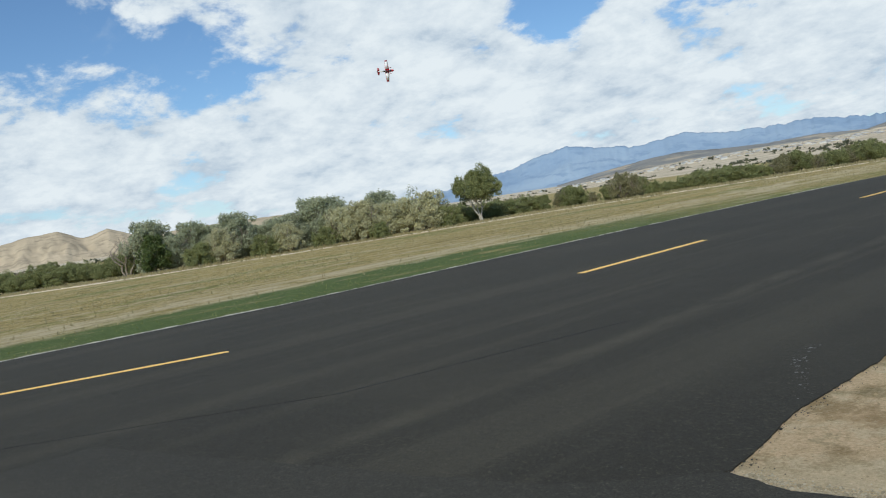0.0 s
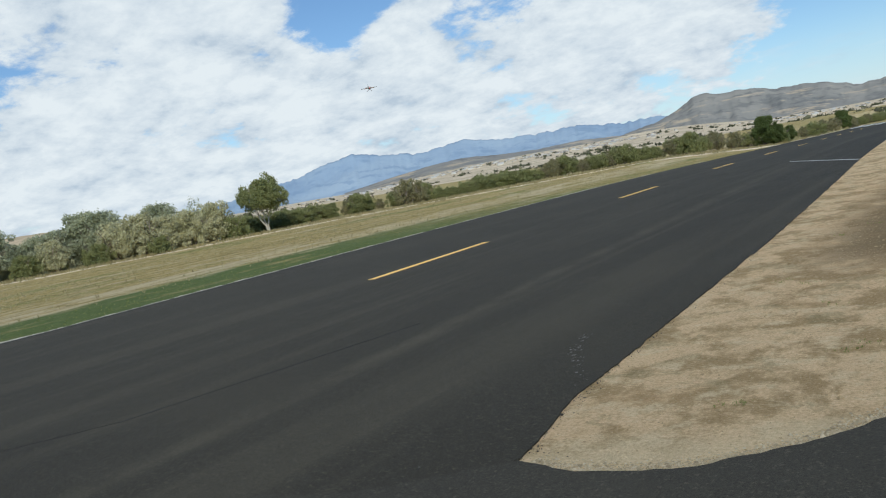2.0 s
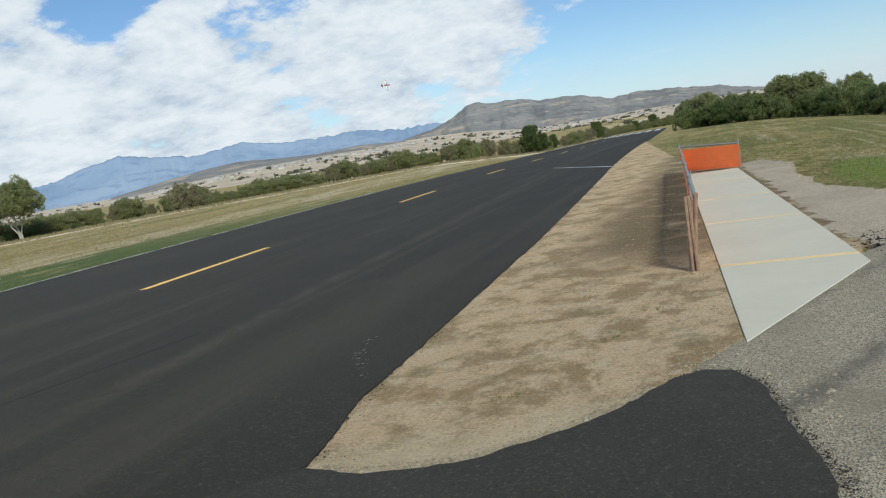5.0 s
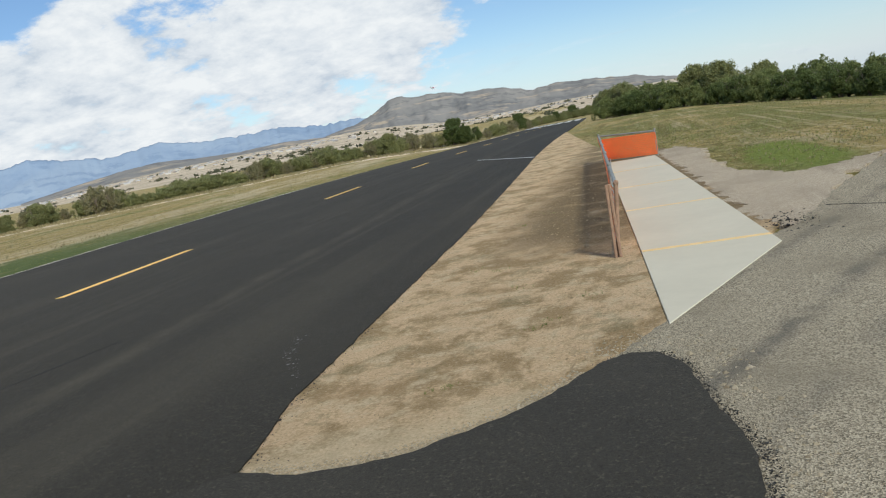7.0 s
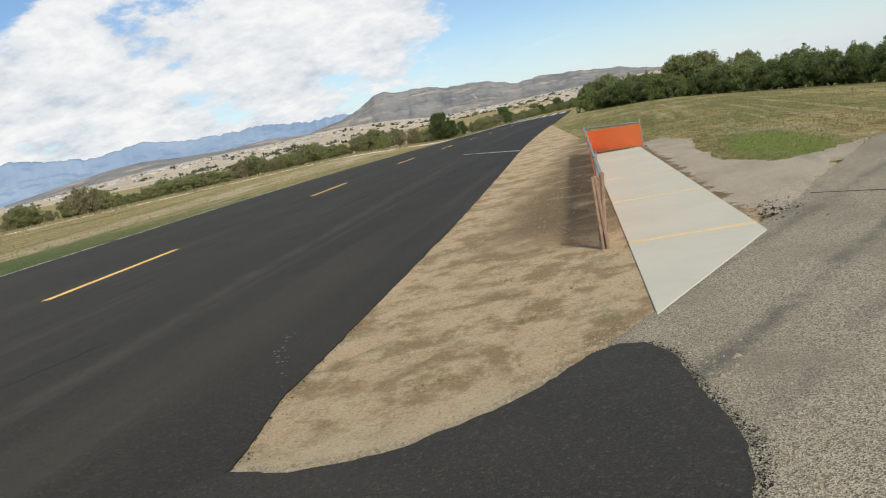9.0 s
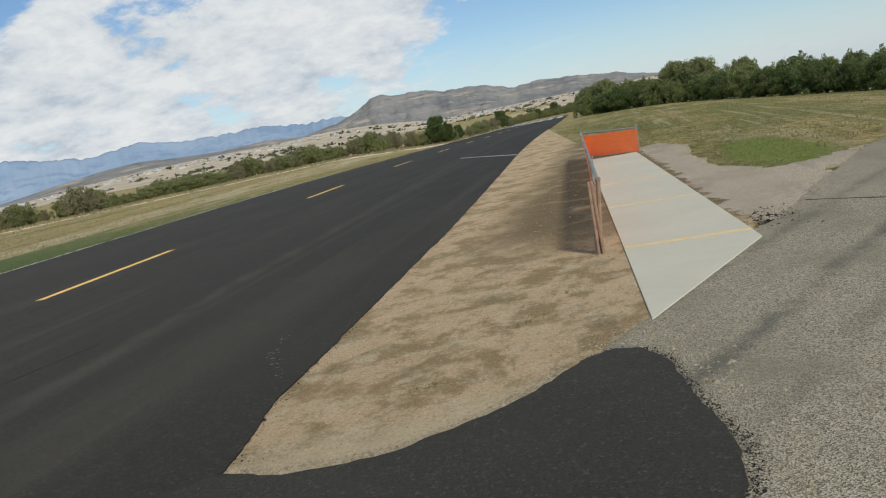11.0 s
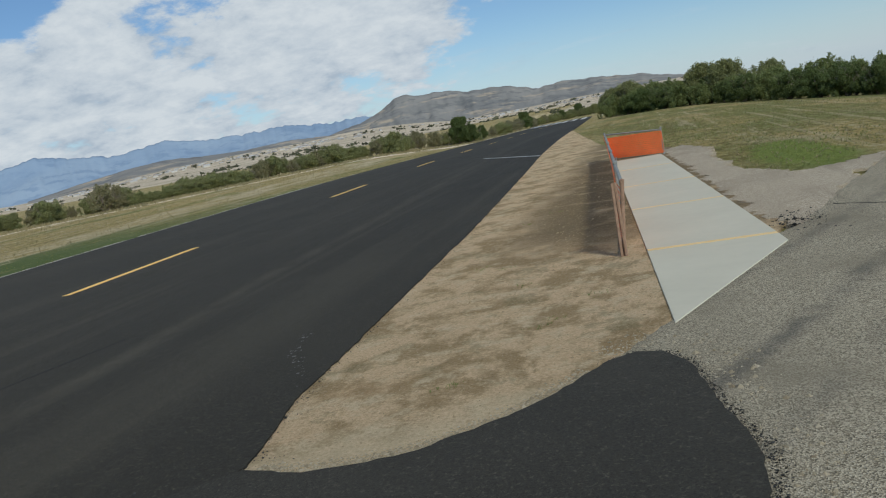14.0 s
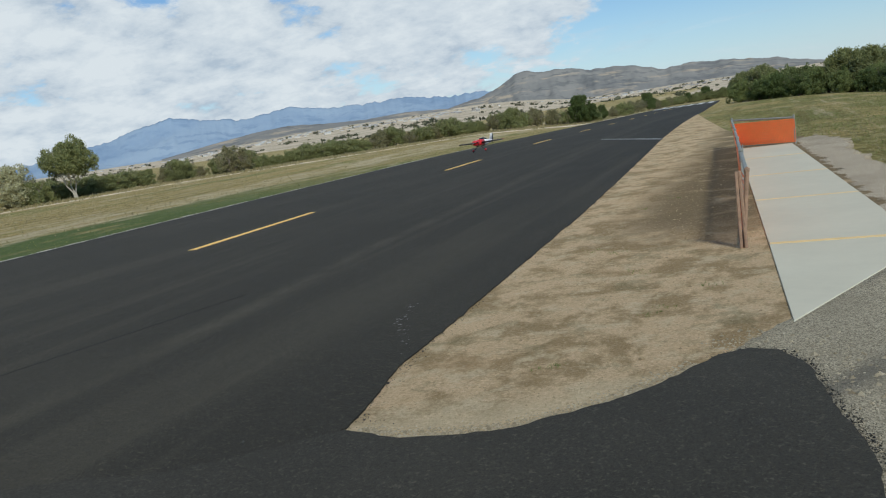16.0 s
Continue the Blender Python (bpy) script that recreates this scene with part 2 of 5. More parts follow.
def dirt_material(name="bare_earth"):
    k = Mat(name, rough=0.95, spec=0.1)
    fine = k.noise(38, 5, 0.7)
    base = k.ramp(fine, (0.25, (0.45, 0.325, 0.175)), (0.55, (0.665, 0.495, 0.30)), (0.8, (0.80, 0.65, 0.43)))
    damp = k.ramp(fine, (0.3, (0.25, 0.175, 0.085)), (0.75, (0.47, 0.345, 0.185)))
    c = k.mix(k.math("MULTIPLY", k.fade(k.noise(1.5, 7, 0.7, (1.0, 0.8, 1.0), warp=0.15), 0.46, 0.58), 0.95), base, damp)
    pale = k.ramp(fine, (0.3, (0.54, 0.43, 0.265)), (0.75, (0.77, 0.645, 0.425)))
    c = k.mix(k.math("MULTIPLY", k.fade(k.noise(2.9, 7, 0.72, warp=0.1), 0.5, 0.64), 0.8), c, pale)
    c = k.mix(k.math("MULTIPLY", k.fade(k.noise(6.5, 7, 0.8, (1.0, 0.7, 1.0)), 0.48, 0.66), 0.6), c, damp)
    moss = k.ramp(fine, (0.3, (0.17, 0.15, 0.075)), (0.75, (0.33, 0.285, 0.16)))
    c = k.mix(k.math("MULTIPLY", k.fade(k.noise(1.1, 7, 0.75, warp=0.2), 0.54, 0.62), 0.5), c, moss)
    c = k.mix(k.math("MULTIPLY", k.fade(k.noise(0.7, 5, 0.6), 0.55, 0.7), 0.35), c, (0.46, 0.30, 0.155))
    # darker, mossy band beside the fence
    far = k.math("MULTIPLY", k.fade(k.axis(1), 8.6, 11.5), k.fade(k.axis(0), -2.7, -1.5))
    lip = k.math("SUBTRACT", 1.0, k.fade(k.math("MULTIPLY_ADD", k.noise(1.5, 4, 0.6), 0.9, k.math("MULTIPLY_ADD", k.axis(0), -0.38, k.axis(1))), 5.35, 5.85))
    c = k.mix(k.math("MULTIPLY", lip, 0.75), c, pale)
    c = k.mix(k.math("MULTIPLY", far, k.fade(k.noise(0.9, 5, 0.6), 0.3, 0.5)), c, k.ramp(fine, (0.3, (0.16, 0.12, 0.065)), (0.75, (0.31, 0.235, 0.135))))
    clod = k.noise(19, 6, 0.8)
    c = k.mix(k.math("MULTIPLY", k.fade(clod, 0.54, 0.7), 0.5), c, pale)
    c = k.mix(k.math("MULTIPLY", k.fade(clod, 0.46, 0.32), 0.22), c, damp)
    k.colour(c).bump(k.noise(60, 6, 0.7), 1.0, 0.03)
    return k.m


def gravel_material(name, dark, mid, pale, stone=55.0):
    k = Mat(name, rough=0.9, spec=0.2)
    v = k.n.new("ShaderNodeTexVoronoi")
    v.inputs["Scale"].default_value = stone
    k.l.new(k.coords(), v.inputs["Vector"])
    grey = k.n.new("ShaderNodeSeparateColor")
    k.l.new(v.outputs["Color"], grey.inputs[0])
    c = k.ramp(grey.outputs[0], (0.05, dark), (0.45, mid), (0.95, pale))
    c = k.mix(k.fade(k.noise(0.6, 5, 0.6), 0.4, 0.75), c, tuple(x * 0.75 for x in mid))
    s = k.noise(1.1, 4, 0.6, (1.0, 0.12, 1.0), rot=radians(30))
    c = k.mix(k.math("MULTIPLY", k.fade(s, 0.54, 0.7), 0.5), c, tuple(x * 0.5 for x in mid))
    side = k.math("MULTIPLY_ADD", k.axis(0), 0.86, k.math("MULTIPLY", k.axis(1), -0.51))
    side = k.math("MULTIPLY_ADD", k.noise(0.8, 3, 0.5), 0.2, side)
    for at, amount in ((2.12, 0.6), (1.55, 0.3), (3.1, 0.35)):
        tyre = k.math("SUBTRACT", 1.0, k.fade(k.math("ABSOLUTE", k.math("ADD", side, at)), 0.0, 0.16))
        c = k.mix(k.math("MULTIPLY", k.math("MULTIPLY", tyre, k.fade(k.noise(1.6, 4, 0.6), 0.35, 0.6)), amount), c, (0.07, 0.067, 0.06))
    k.colour(c).bump(v.outputs["Distance"], 0.7, 0.008)
    return k.m


def leaf_material(name, dark, mid, light, rough=0.6):
    k = Mat(name, rough=rough, spec=0.25)
    c = k.ramp(k.island(), (0.0, dark), (0.5, mid), (1.0, light))
    c = k.mix(k.math("MULTIPLY", k.object_random(), 0.45), c, tuple(v * 1.25 for v in mid))
    k.colour(c)
    tr = k.n.new("ShaderNodeBsdfTranslucent")
    k.l.new(k.mix(0.5, c, light), tr.inputs[0])
    sh = k.n.new("ShaderNodeMixShader")
    sh.inputs[0].default_value = 0.48
    k.l.new(k.b.outputs[0], sh.inputs[1])
    k.l.new(tr.outputs[0], sh.inputs[2])
    k.l.new(sh.outputs[0], k.n["Material Output"].inputs[0])
    return k.m


def plain(name, c, rough=0.6, metal=0.0, vary=0.15, scale=6.0, bump=0.0, world_space=False):
    k = Mat(name, rough=rough, metal=metal)
    n = k.noise(scale, 5, 0.6, world_space=world_space)
    n2 = k.noise(scale * 9, 3, 0.6, world_space=world_space)
    col = k.ramp(n, (0.3, tuple(v * (1 - vary) for v in c)), (0.7, tuple(min(1, v * (1 + vary)) for v in c)))
    col = k.mix(0.25, col, k.ramp(n2, (0.3, tuple(v * (1 - vary) for v in c)), (0.7, tuple(min(1, v * (1 + vary)) for v in c))))
    k.colour(col)
    if bump:
        k.bump(n2, bump, 0.004)
    return k.m


M = {
    "runway": asphalt("runway_asphalt", (0.0168, 0.0150, 0.0097), (0.0412, 0.0366, 0.0245)),
    "apron": asphalt("fresh_asphalt", (0.0185, 0.0168, 0.0120), (0.058, 0.0528, 0.0385), streaks=False),
    "grass": grass_material(),
    "lip": plain("pale_roadside_grit", (0.52, 0.48, 0.39), 0.95, vary=0.6, scale=2.2, bump=0.4, world_space=True),
    "dirt": dirt_material(),
    "gravel": gravel_material("chip_seal_gravel", (0.13, 0.112, 0.077), (0.295, 0.258, 0.178), (0.49, 0.435, 0.315), 120.0),
    "coarse": gravel_material("coarse_gravel", (0.25, 0.205, 0.14), (0.41, 0.345, 0.245), (0.58, 0.505, 0.38), 100.0),
    "concrete": plain("walkway_concrete", (0.545, 0.515, 0.40), 0.85, vary=0.07, scale=0.8, bump=0.15, world_space=True),
    "yellow": plain("yellow_line_paint", (0.98, 0.58, 0.15), 0.7, vary=0.12, scale=3, world_space=True),
    "yellow_faint": plain("faint_yellow_paint", (0.68, 0.54, 0.30), 0.8, vary=0.15, scale=5, world_space=True),
    "yellow_thin": plain("worn_yellow_paint", (0.74, 0.55, 0.26), 0.8, vary=0.15, scale=5, world_space=True),
    "tar": plain("seam_tar", (0.012, 0.012, 0.012), 0.8, vary=0.2, world_space=True),
    "white": plain("white_line_paint", (0.62, 0.62, 0.6), 0.7, vary=0.15, scale=3, world_space=True),
    "pipe": plain("weathered_steel_pipe", (0.30, 0.31, 0.28), 0.6, 0.4, vary=0.3, scale=9),
    "wood": plain("weathered_wood", (0.29, 0.185, 0.12), 0.85, vary=0.35, scale=14, bump=0.4),
    "orange": plain("orange_plastic_mesh", (0.86, 0.19, 0.05), 0.55, vary=0.12, scale=5),
    "leaf_green": leaf_material("green_leaves", (0.125, 0.14, 0.055), (0.245, 0.262, 0.11), (0.40, 0.41, 0.19)),
    "leaf_olive": leaf_material("silver_olive_leaves", (0.20, 0.225, 0.14), (0.37, 0.39, 0.25), (0.56, 0.57, 0.40)),
    "leaf_dark": leaf_material("dark_leaves", (0.05, 0.075, 0.026), (0.115, 0.155, 0.05), (0.21, 0.255, 0.09)),
    "leaf_pale": leaf_material("pale_willow_leaves", (0.31, 0.30, 0.17), (0.50, 0.48, 0.29), (0.68, 0.65, 0.44)),
    "leaf_dry": leaf_material("dry_willow_leaves", (0.14, 0.135, 0.07), (0.26, 0.245, 0.13), (0.39, 0.36, 0.20)),
    "bark": plain("grey_bark", (0.23, 0.19, 0.15), 0.9, vary=0.35, scale=8, bump=0.5),
    "bark_pale": plain("pale_bark", (0.42, 0.38, 0.31), 0.9, vary=0.25, scale=8, bump=0.5),
}


# ---- helpers for meshes ----
def mesh_of(name, verts, faces, material):
    me = bpy.data.meshes.new(name)
    me.from_pydata([tuple(v) for v in verts], [], [tuple(f) for f in faces])
    if material:
        me.materials.append(material)
    me.update()
    return me


def part(name, bm, material, parent, label=""):
    """Link a bmesh (or a finished mesh) as one mesh object under a thing or part."""
    if isinstance(bm, bpy.types.Mesh):
        me = bm
    else:
        me = bpy.data.meshes.new(name)
        bm.to_mesh(me)
        bm.free()
        if material:
            me.materials.append(material)
    ob = new(name, me)
    ob.parent = parent
    return tagged(ob, label)


def box(bm, size, at, rot=(0, 0, 0), bevel=0.0):
    m = Matrix.LocRotScale(at, Euler([radians(a) for a in rot]), size)
    g = bmesh.ops.create_cube(bm, size=1.0, matrix=m)
    if bevel:
        es = {e for v in g["verts"] for e in v.link_edges}
        bmesh.ops.bevel(bm, geom=list(es), offset=bevel, segments=1, affect="EDGES")


def tube(bm, a, b, r0, r1=None, seg=8):
    """A tapered round bar from a to b."""
    a, b = Vector(a), Vector(b)
    d = b - a
    m = Matrix.Translation((a + b) / 2) @ d.to_track_quat("Z", "Y").to_matrix().to_4x4()
    bmesh.ops.create_cone(bm, cap_ends=True, segments=seg, radius1=r0, radius2=r0 if r1 is None else r1, depth=d.length, matrix=m)


def soft_ramp(v, start, soft):
    """0 below start, then slope 1, rounded over soft metres."""
    u = (v - start) / soft
    return v - start if u > 30 else soft * math.log1p(math.exp(u))


def ease(v, lo, hi):
    u = min(1.0, max(0.0, (v - lo) / (hi - lo)))
    return u * u * (3 - 2 * u)


def height(x, y):
    """The lie of the land: level here, falling gently along the runway and to the right."""
    x2 = x + HEADING * y
    fall = -0.015 * (soft_ramp(y, 40, 8) - soft_ramp(y, 230, 20)) * ease(x2, -28, -17)
    side = -0.12 * (soft_ramp(x, 4.5, 1.5) - soft_ramp(x, 1500, 60)) * ease(y, 8, 24)
    return fall + side


def sheet(name, outline, dz, material, step=1.5, rough_edge=0.0, thick=0.0, seed=0):
    """A ground sheet inside an outline, following the land; its edge is frayed by rough_edge."""
    rng = random.Random(seed)
    from mathutils import geometry
    ring = []
    n = len(outline)
    for i in range(n):
        a, b = Vector(outline[i]), Vector(outline[(i + 1) % n])
        fine = rough_edge > 0 and (a + b).length < 60
        k = max(1, int((b - a).length / (0.07 if fine else step)))
        for j in range(k):
            p = a.lerp(b, j / k)
            if rough_edge:
                w = noise.noise((p.x * 2.2, p.y * 2.2, seed)) + 0.6 * noise.noise((p.x * 9, p.y * 9, seed + 3))
                d = Vector((b.y - a.y, a.x - b.x)).normalized()
                p = p + d * w * rough_edge + Vector((rng.uniform(-1, 1), rng.uniform(-1, 1))) * rough_edge * 0.3
            ring.append(p)
    pts = list(ring)
    edges = [(i, (i + 1) % len(ring)) for i in range(len(ring))]
    xs, ys = [p.x for p in ring], [p.y for p in ring]
    y = min(ys) + step / 2
    while y < max(ys):
        x = min(xs) + step / 2
        while x < max(xs):
            pts.append(Vector((x, y)))
            x += step
        y += step
    v2, _, f2, *_ = geometry.delaunay_2d_cdt(pts, edges, [list(range(len(ring)))], 1, 1e-5)
    verts = [(p.x, p.y, height(p.x, p.y) + dz) for p in v2]
    me = mesh_of(name, verts, f2, material)
    bm = bmesh.new()
    bm.from_mesh(me)
    if thick:
        rim = [e for e in bm.edges if len(e.link_faces) == 1]
        g = bmesh.ops.extrude_edge_only(bm, edges=rim)
        for v in g["geom"]:
            if isinstance(v, bmesh.types.BMVert):
                v.co.z -= thick
    bmesh.ops.recalc_face_normals(bm, faces=bm.faces)
    if sum(f.normal.z for f in bm.faces) < 0:
        bmesh.ops.reverse_faces(bm, faces=bm.faces)
    bm.to_mesh(me)
    bm.free()
    ob = new(name, me)
    return ob


# ---- the land ----
def build_ground():
    def axis(lim, near, fine, grow):
        v, s, out = 0.0, fine, [0.0]
        while v < lim:
            s = fine if v < near else s * grow
            v += s
            out.append(v)
        return [-a for a in reversed(out[1:])] + out
    xs, ys = axis(4800, 45, 1.5, 1.25), axis(4800, 120, 2.0, 1.25)
    verts = [(x, y, height(x, y) - 0.04) for y in ys for x in xs]
    w = len(xs)
    faces = [(j * w + i, j * w + i + 1, (j + 1) * w + i + 1, (j + 1) * w + i) for j in range(len(ys) - 1) for i in range(w - 1)]
    ob = new("ground", mesh_of("ground", verts, faces, M["grass"]))
    for p in ob.data.polygons:
        p.use_smooth = True
    tagged(ob, "mown dry grass field with straw, green and bare patches", "ground", kind="structure")


def rw(across, along):
    """Plan point from metres across (right positive, from the near edge line) and along the runway."""
    c, s = math.cos(RUN_ROT), math.sin(RUN_ROT)
    return (-2.45 + across * c - along * s, across * s + along * c)


RUN_W, RUN_END = 14.4, 215.0


def build_runway():
    ring = [(-2.9, 3.2), (-2.58, 4.0), (-2.68, 4.6), (-2.79, 5.2), (-2.82, 6.65), (-2.92, 8.74), (-3.07, 12.67), (-3.3, 16.7), (-3.75, 24), (-4.3, 32), (-5.25, 50), (-6.3, 72),
            rw(0, 110), rw(0, 160), rw(0, RUN_END), rw(-RUN_W, RUN_END), rw(-RUN_W, 150), rw(-RUN_W, 60), rw(-RUN_W, 30), rw(-RUN_W - 0.3, 10), rw(-RUN_W - 2.0, 0), rw(-RUN_W - 2.5, -40), rw(2.0, -40), rw(1.2, 0)]
    ob = sheet("runway", ring, 0.012, M["runway"], 3.0, 0.022, 0.06, 2)
    tagged(ob, "wide dark grey asphalt runway with ragged edges", "runway", kind="structure")
    return ob


def strip_mesh(name, corners, dz, material, fray=0.006, seed=0):
    """A painted stripe: four plan corners, thin, with worn edges."""
    rng = random.Random(seed)
    a, b, c, d = [Vector(p) for p in corners]
    n = 24
    verts, faces = [], []
    for i in range(n + 1):
        for p, q in ((a, b), (d, c)):
            o = p.lerp(q, i / n)
            verts.append((o.x + rng.uniform(-fray, fray), o.y + rng.uniform(-fray, fray), height(o.x, o.y) + dz))
    for i in range(n):
        faces.append((2 * i, 2 * i + 1, 2 * i + 3, 2 * i + 2))
    me = mesh_of(name, verts, faces, material)
    bm = bmesh.new()
    bm.from_mesh(me)
    g = bmesh.ops.extrude_face_region(bm, geom=list(bm.faces))
    for v in g["geom"]:
        if isinstance(v, bmesh.types.BMVert):
            v.co.z -= 0.004
    bmesh.ops.recalc_face_normals(bm, faces=bm.faces)
    bm.to_mesh(me)
    bm.free()
    return me


def build_markings(runway):
    # centre dashes, 4.8 m long every 15.3 m
    dashes = [(12.95, 18.0, -7.85), (28.9, 33.5, -8.0), (44.3, 48.8, -8.1)]
    dashes += [(58.5 + 15.3 * i, 63.3 + 15.3 * i, -8.0) for i in range(8)]
    for i, (s0, s1, a) in enumerate(dashes):
        hw = 0.095
        me = strip_mesh("centre_dash", [rw(a - hw, s0), rw(a - hw, s1), rw(a + hw, s1), rw(a + hw, s0)], 0.018, M["yellow"], 0.006, i + 5)
        part("centre_dash", me, None, runway, "yellow painted centre line dash")
    me = strip_mesh("centre_dash", [(-13.97, 0.93), (-12.12, 5.23), (-11.98, 5.17), (-13.83, 0.87)], 0.018, M["yellow"], 0.006, 3)
    part("centre_dash", me, None, runway, "yellow painted centre line dash")
    # paving seam, open at one end and worn pale along the other
    me = strip_mesh("paving_seam", [(-9.2, 1.4), (-7.2, 4.2), (-7.18, 4.215), (-9.18, 1.415)], 0.015, M["tar"], 0.008, 61)
    part("paving_seam", me, None, runway, "open dark paving seam")
    me = strip_mesh("paving_seam", [(-7.2, 4.2), (-6.35, 8.0), (-6.33, 8.0), (-7.18, 4.2)], 0.015, M["tar"], 0.006, 62)
    part("paving_seam", me, None, runway, "open dark paving seam")
    me = strip_mesh("cross_line", [rw(-0.15, 31.5), rw(-3.4, 38.2), rw(-3.45, 38.45), rw(-0.15, 31.75)], 0.018, M["white"], 0.006, 77)
    part("cross_line", me, None, runway, "thin white painted cross line")
    for k in range(6):
        a = -1.2 - 2.2 * k
        me = strip_mesh("threshold_bar", [rw(a, RUN_END - 36), rw(a, RUN_END - 6), rw(a - 1.3, RUN_END - 6), rw(a - 1.3, RUN_END - 36)], 0.018, M["white"], 0.01, 90 + k)
        part("threshold_bar", me, None, runway, "white painted threshold bar")


def build_verge():
    ring = [(-4.5, 2.6), (-0.6, 2.6), (-0.3, 5.0), (-0.2, 5.75), (0.05, 6.3),
            (1.3, 9.5), (0.9, 14), (0.5, 21.5), (0.5, 24.5), (-1.0, 26), (-2.2, 34), (-3.6, 45), (-6.5, 70), (-8.5, 60), (-5.5, 30), (-4.5, 12)]
    ob = sheet("dirt_verge", ring, 0.0, M["dirt"], 2.0, 0.0, 0.05, 4)
    tagged(ob, "bare tan earth verge with damp brown stains", "ground", kind="structure")
    ring = [(-2.58, 3.93), (-2.16, 3.86), (-1.85, 3.91), (-1.52, 4.06), (-1.22, 4.25), (-0.95, 4.55), (-0.75, 4.83), (-0.6, 5.08), (-0.46, 5.29), (-0.33, 5.38), (-0.14, 5.34), (0.03, 5.1),
            (0.08, 4.72), (0.15, 4.35), (0.22, 4.02), (0.29, 3.74), (0.28, 3.5), (0.22, 3.19), (0.1, 2.0), (0.0, -12), (-9, -12), (-8, 2.0), (-3.4, 3.3)]
    ob = sheet("asphalt_apron", ring, 0.018, M["apron"], 2.0, 0.032, 0.06, 6)
    tagged(ob, "newer black asphalt apron patch with crumbled edge", "pavement", kind="structure")
    ring = [(-0.6, 5.0), (-0.32, 5.55), (-0.03, 6.15), (0.35, 7.25), (0.95, 8.75), (1.45, 9.3), (2.2, 11.2), (4.0, 15.2), (7, 20), (14, 30), (30, 34), (30, -14), (-3, -14), (-1, 2)]
    ob = sheet("gravel_pavement", ring, 0.006, M["gravel"], 2.0, 0.05, 0.05, 8)
    tagged(ob, "worn grey chip-seal pavement with dark tyre smears", "pavement", kind="structure")
    ring = [(1.1, 10.5), (1.45, 9.0), (1.9, 9.6), (2.3, 11.5), (4.0, 15.4), (3.0, 14.4), (2.2, 14.1), (1.5, 15.8), (1.3, 18.5), (1.4, 22), (0.8, 24.5), (0.3, 23.5), (0.4, 21)]
    ob = sheet("gravel_margin", ring, 0.003, M["coarse"], 1.0, 0.2, 0.05, 9)
    tagged(ob, "coarse grey-brown gravel margin beside the walkway", "ground", kind="structure")


def build_far_lip():
    """The pale grit line along the runway's far edge."""
    ring = [rw(-RUN_W - 0.12, 70), rw(-RUN_W + 0.3, 70), rw(-RUN_W + 0.3, 30), rw(-RUN_W, 10), rw(-RUN_W - 1.8, 0), rw(-RUN_W - 2.2, -20), rw(-RUN_W - 2.85, -20), rw(-RUN_W - 2.25, 0), rw(-RUN_W - 0.5, 10), rw(-RUN_W - 0.18, 30)]
    ob = sheet("grit_edge", ring, 0.006, M["lip"], 3.0, 0.14, 0.03, 12)
    tagged(ob, "pale grit line along the runway's far edge", "ground", kind="structure")


def build_walkway():
    walkway = new("walkway")
    tagged(walkway, "pale concrete walkway with thin yellow cross lines", "walkway")
    # left edge and right edge as lines in plan
    def left(y):
        return -0.03 - (y - 6.0) * 0.066
    def right(y):
        return left(y) + 1.36 - max(0.0, y - 9.0) * 0.006
    cuts = [6.0, 8.95, 12.3, 15.5, 19.0, 22.2]
    for i in range(5):
        y0, y1 = cuts[i], cuts[i + 1] - 0.012
        bm = bmesh.new()
        if i == 0:
            ring = [(left(y0), y0), (right(8.5), 8.5), (right(y1), y1), (left(y1), y1)]
        else:
            ring = [(left(y0), y0), (right(y0), y0), (right(y1), y1), (left(y1), y1)]
        vs = [bm.verts.new((x, y, height(x, y) + 0.016)) for x, y in ring]
        f = bm.faces.new(vs)
        g = bmesh.ops.extrude_face_region(bm, geom=[f])
        for v in g["geom"]:
            if isinstance(v, bmesh.types.BMVert):
                v.co.z -= 0.12
        bmesh.ops.recalc_face_normals(bm, faces=bm.faces)
        bmesh.ops.bevel(bm, geom=list(bm.edges), offset=0.004, segments=1, affect="EDGES")
        part("slab", bm, M["concrete"], walkway)
    for i, y in enumerate(cuts[1:5]):
        hw = 0.045
        me = strip_mesh("yellow_line", [(left(y) + 0.01, y - hw), (right(y) - 0.01, y - hw), (right(y) - 0.01, y + hw), (left(y) + 0.01, y + hw)], 0.0205, M["yellow_thin" if i == 0 else "yellow_faint"], 0.006, 40 + i)
        part("yellow_line", me, None, walkway, "faded yellow painted line")


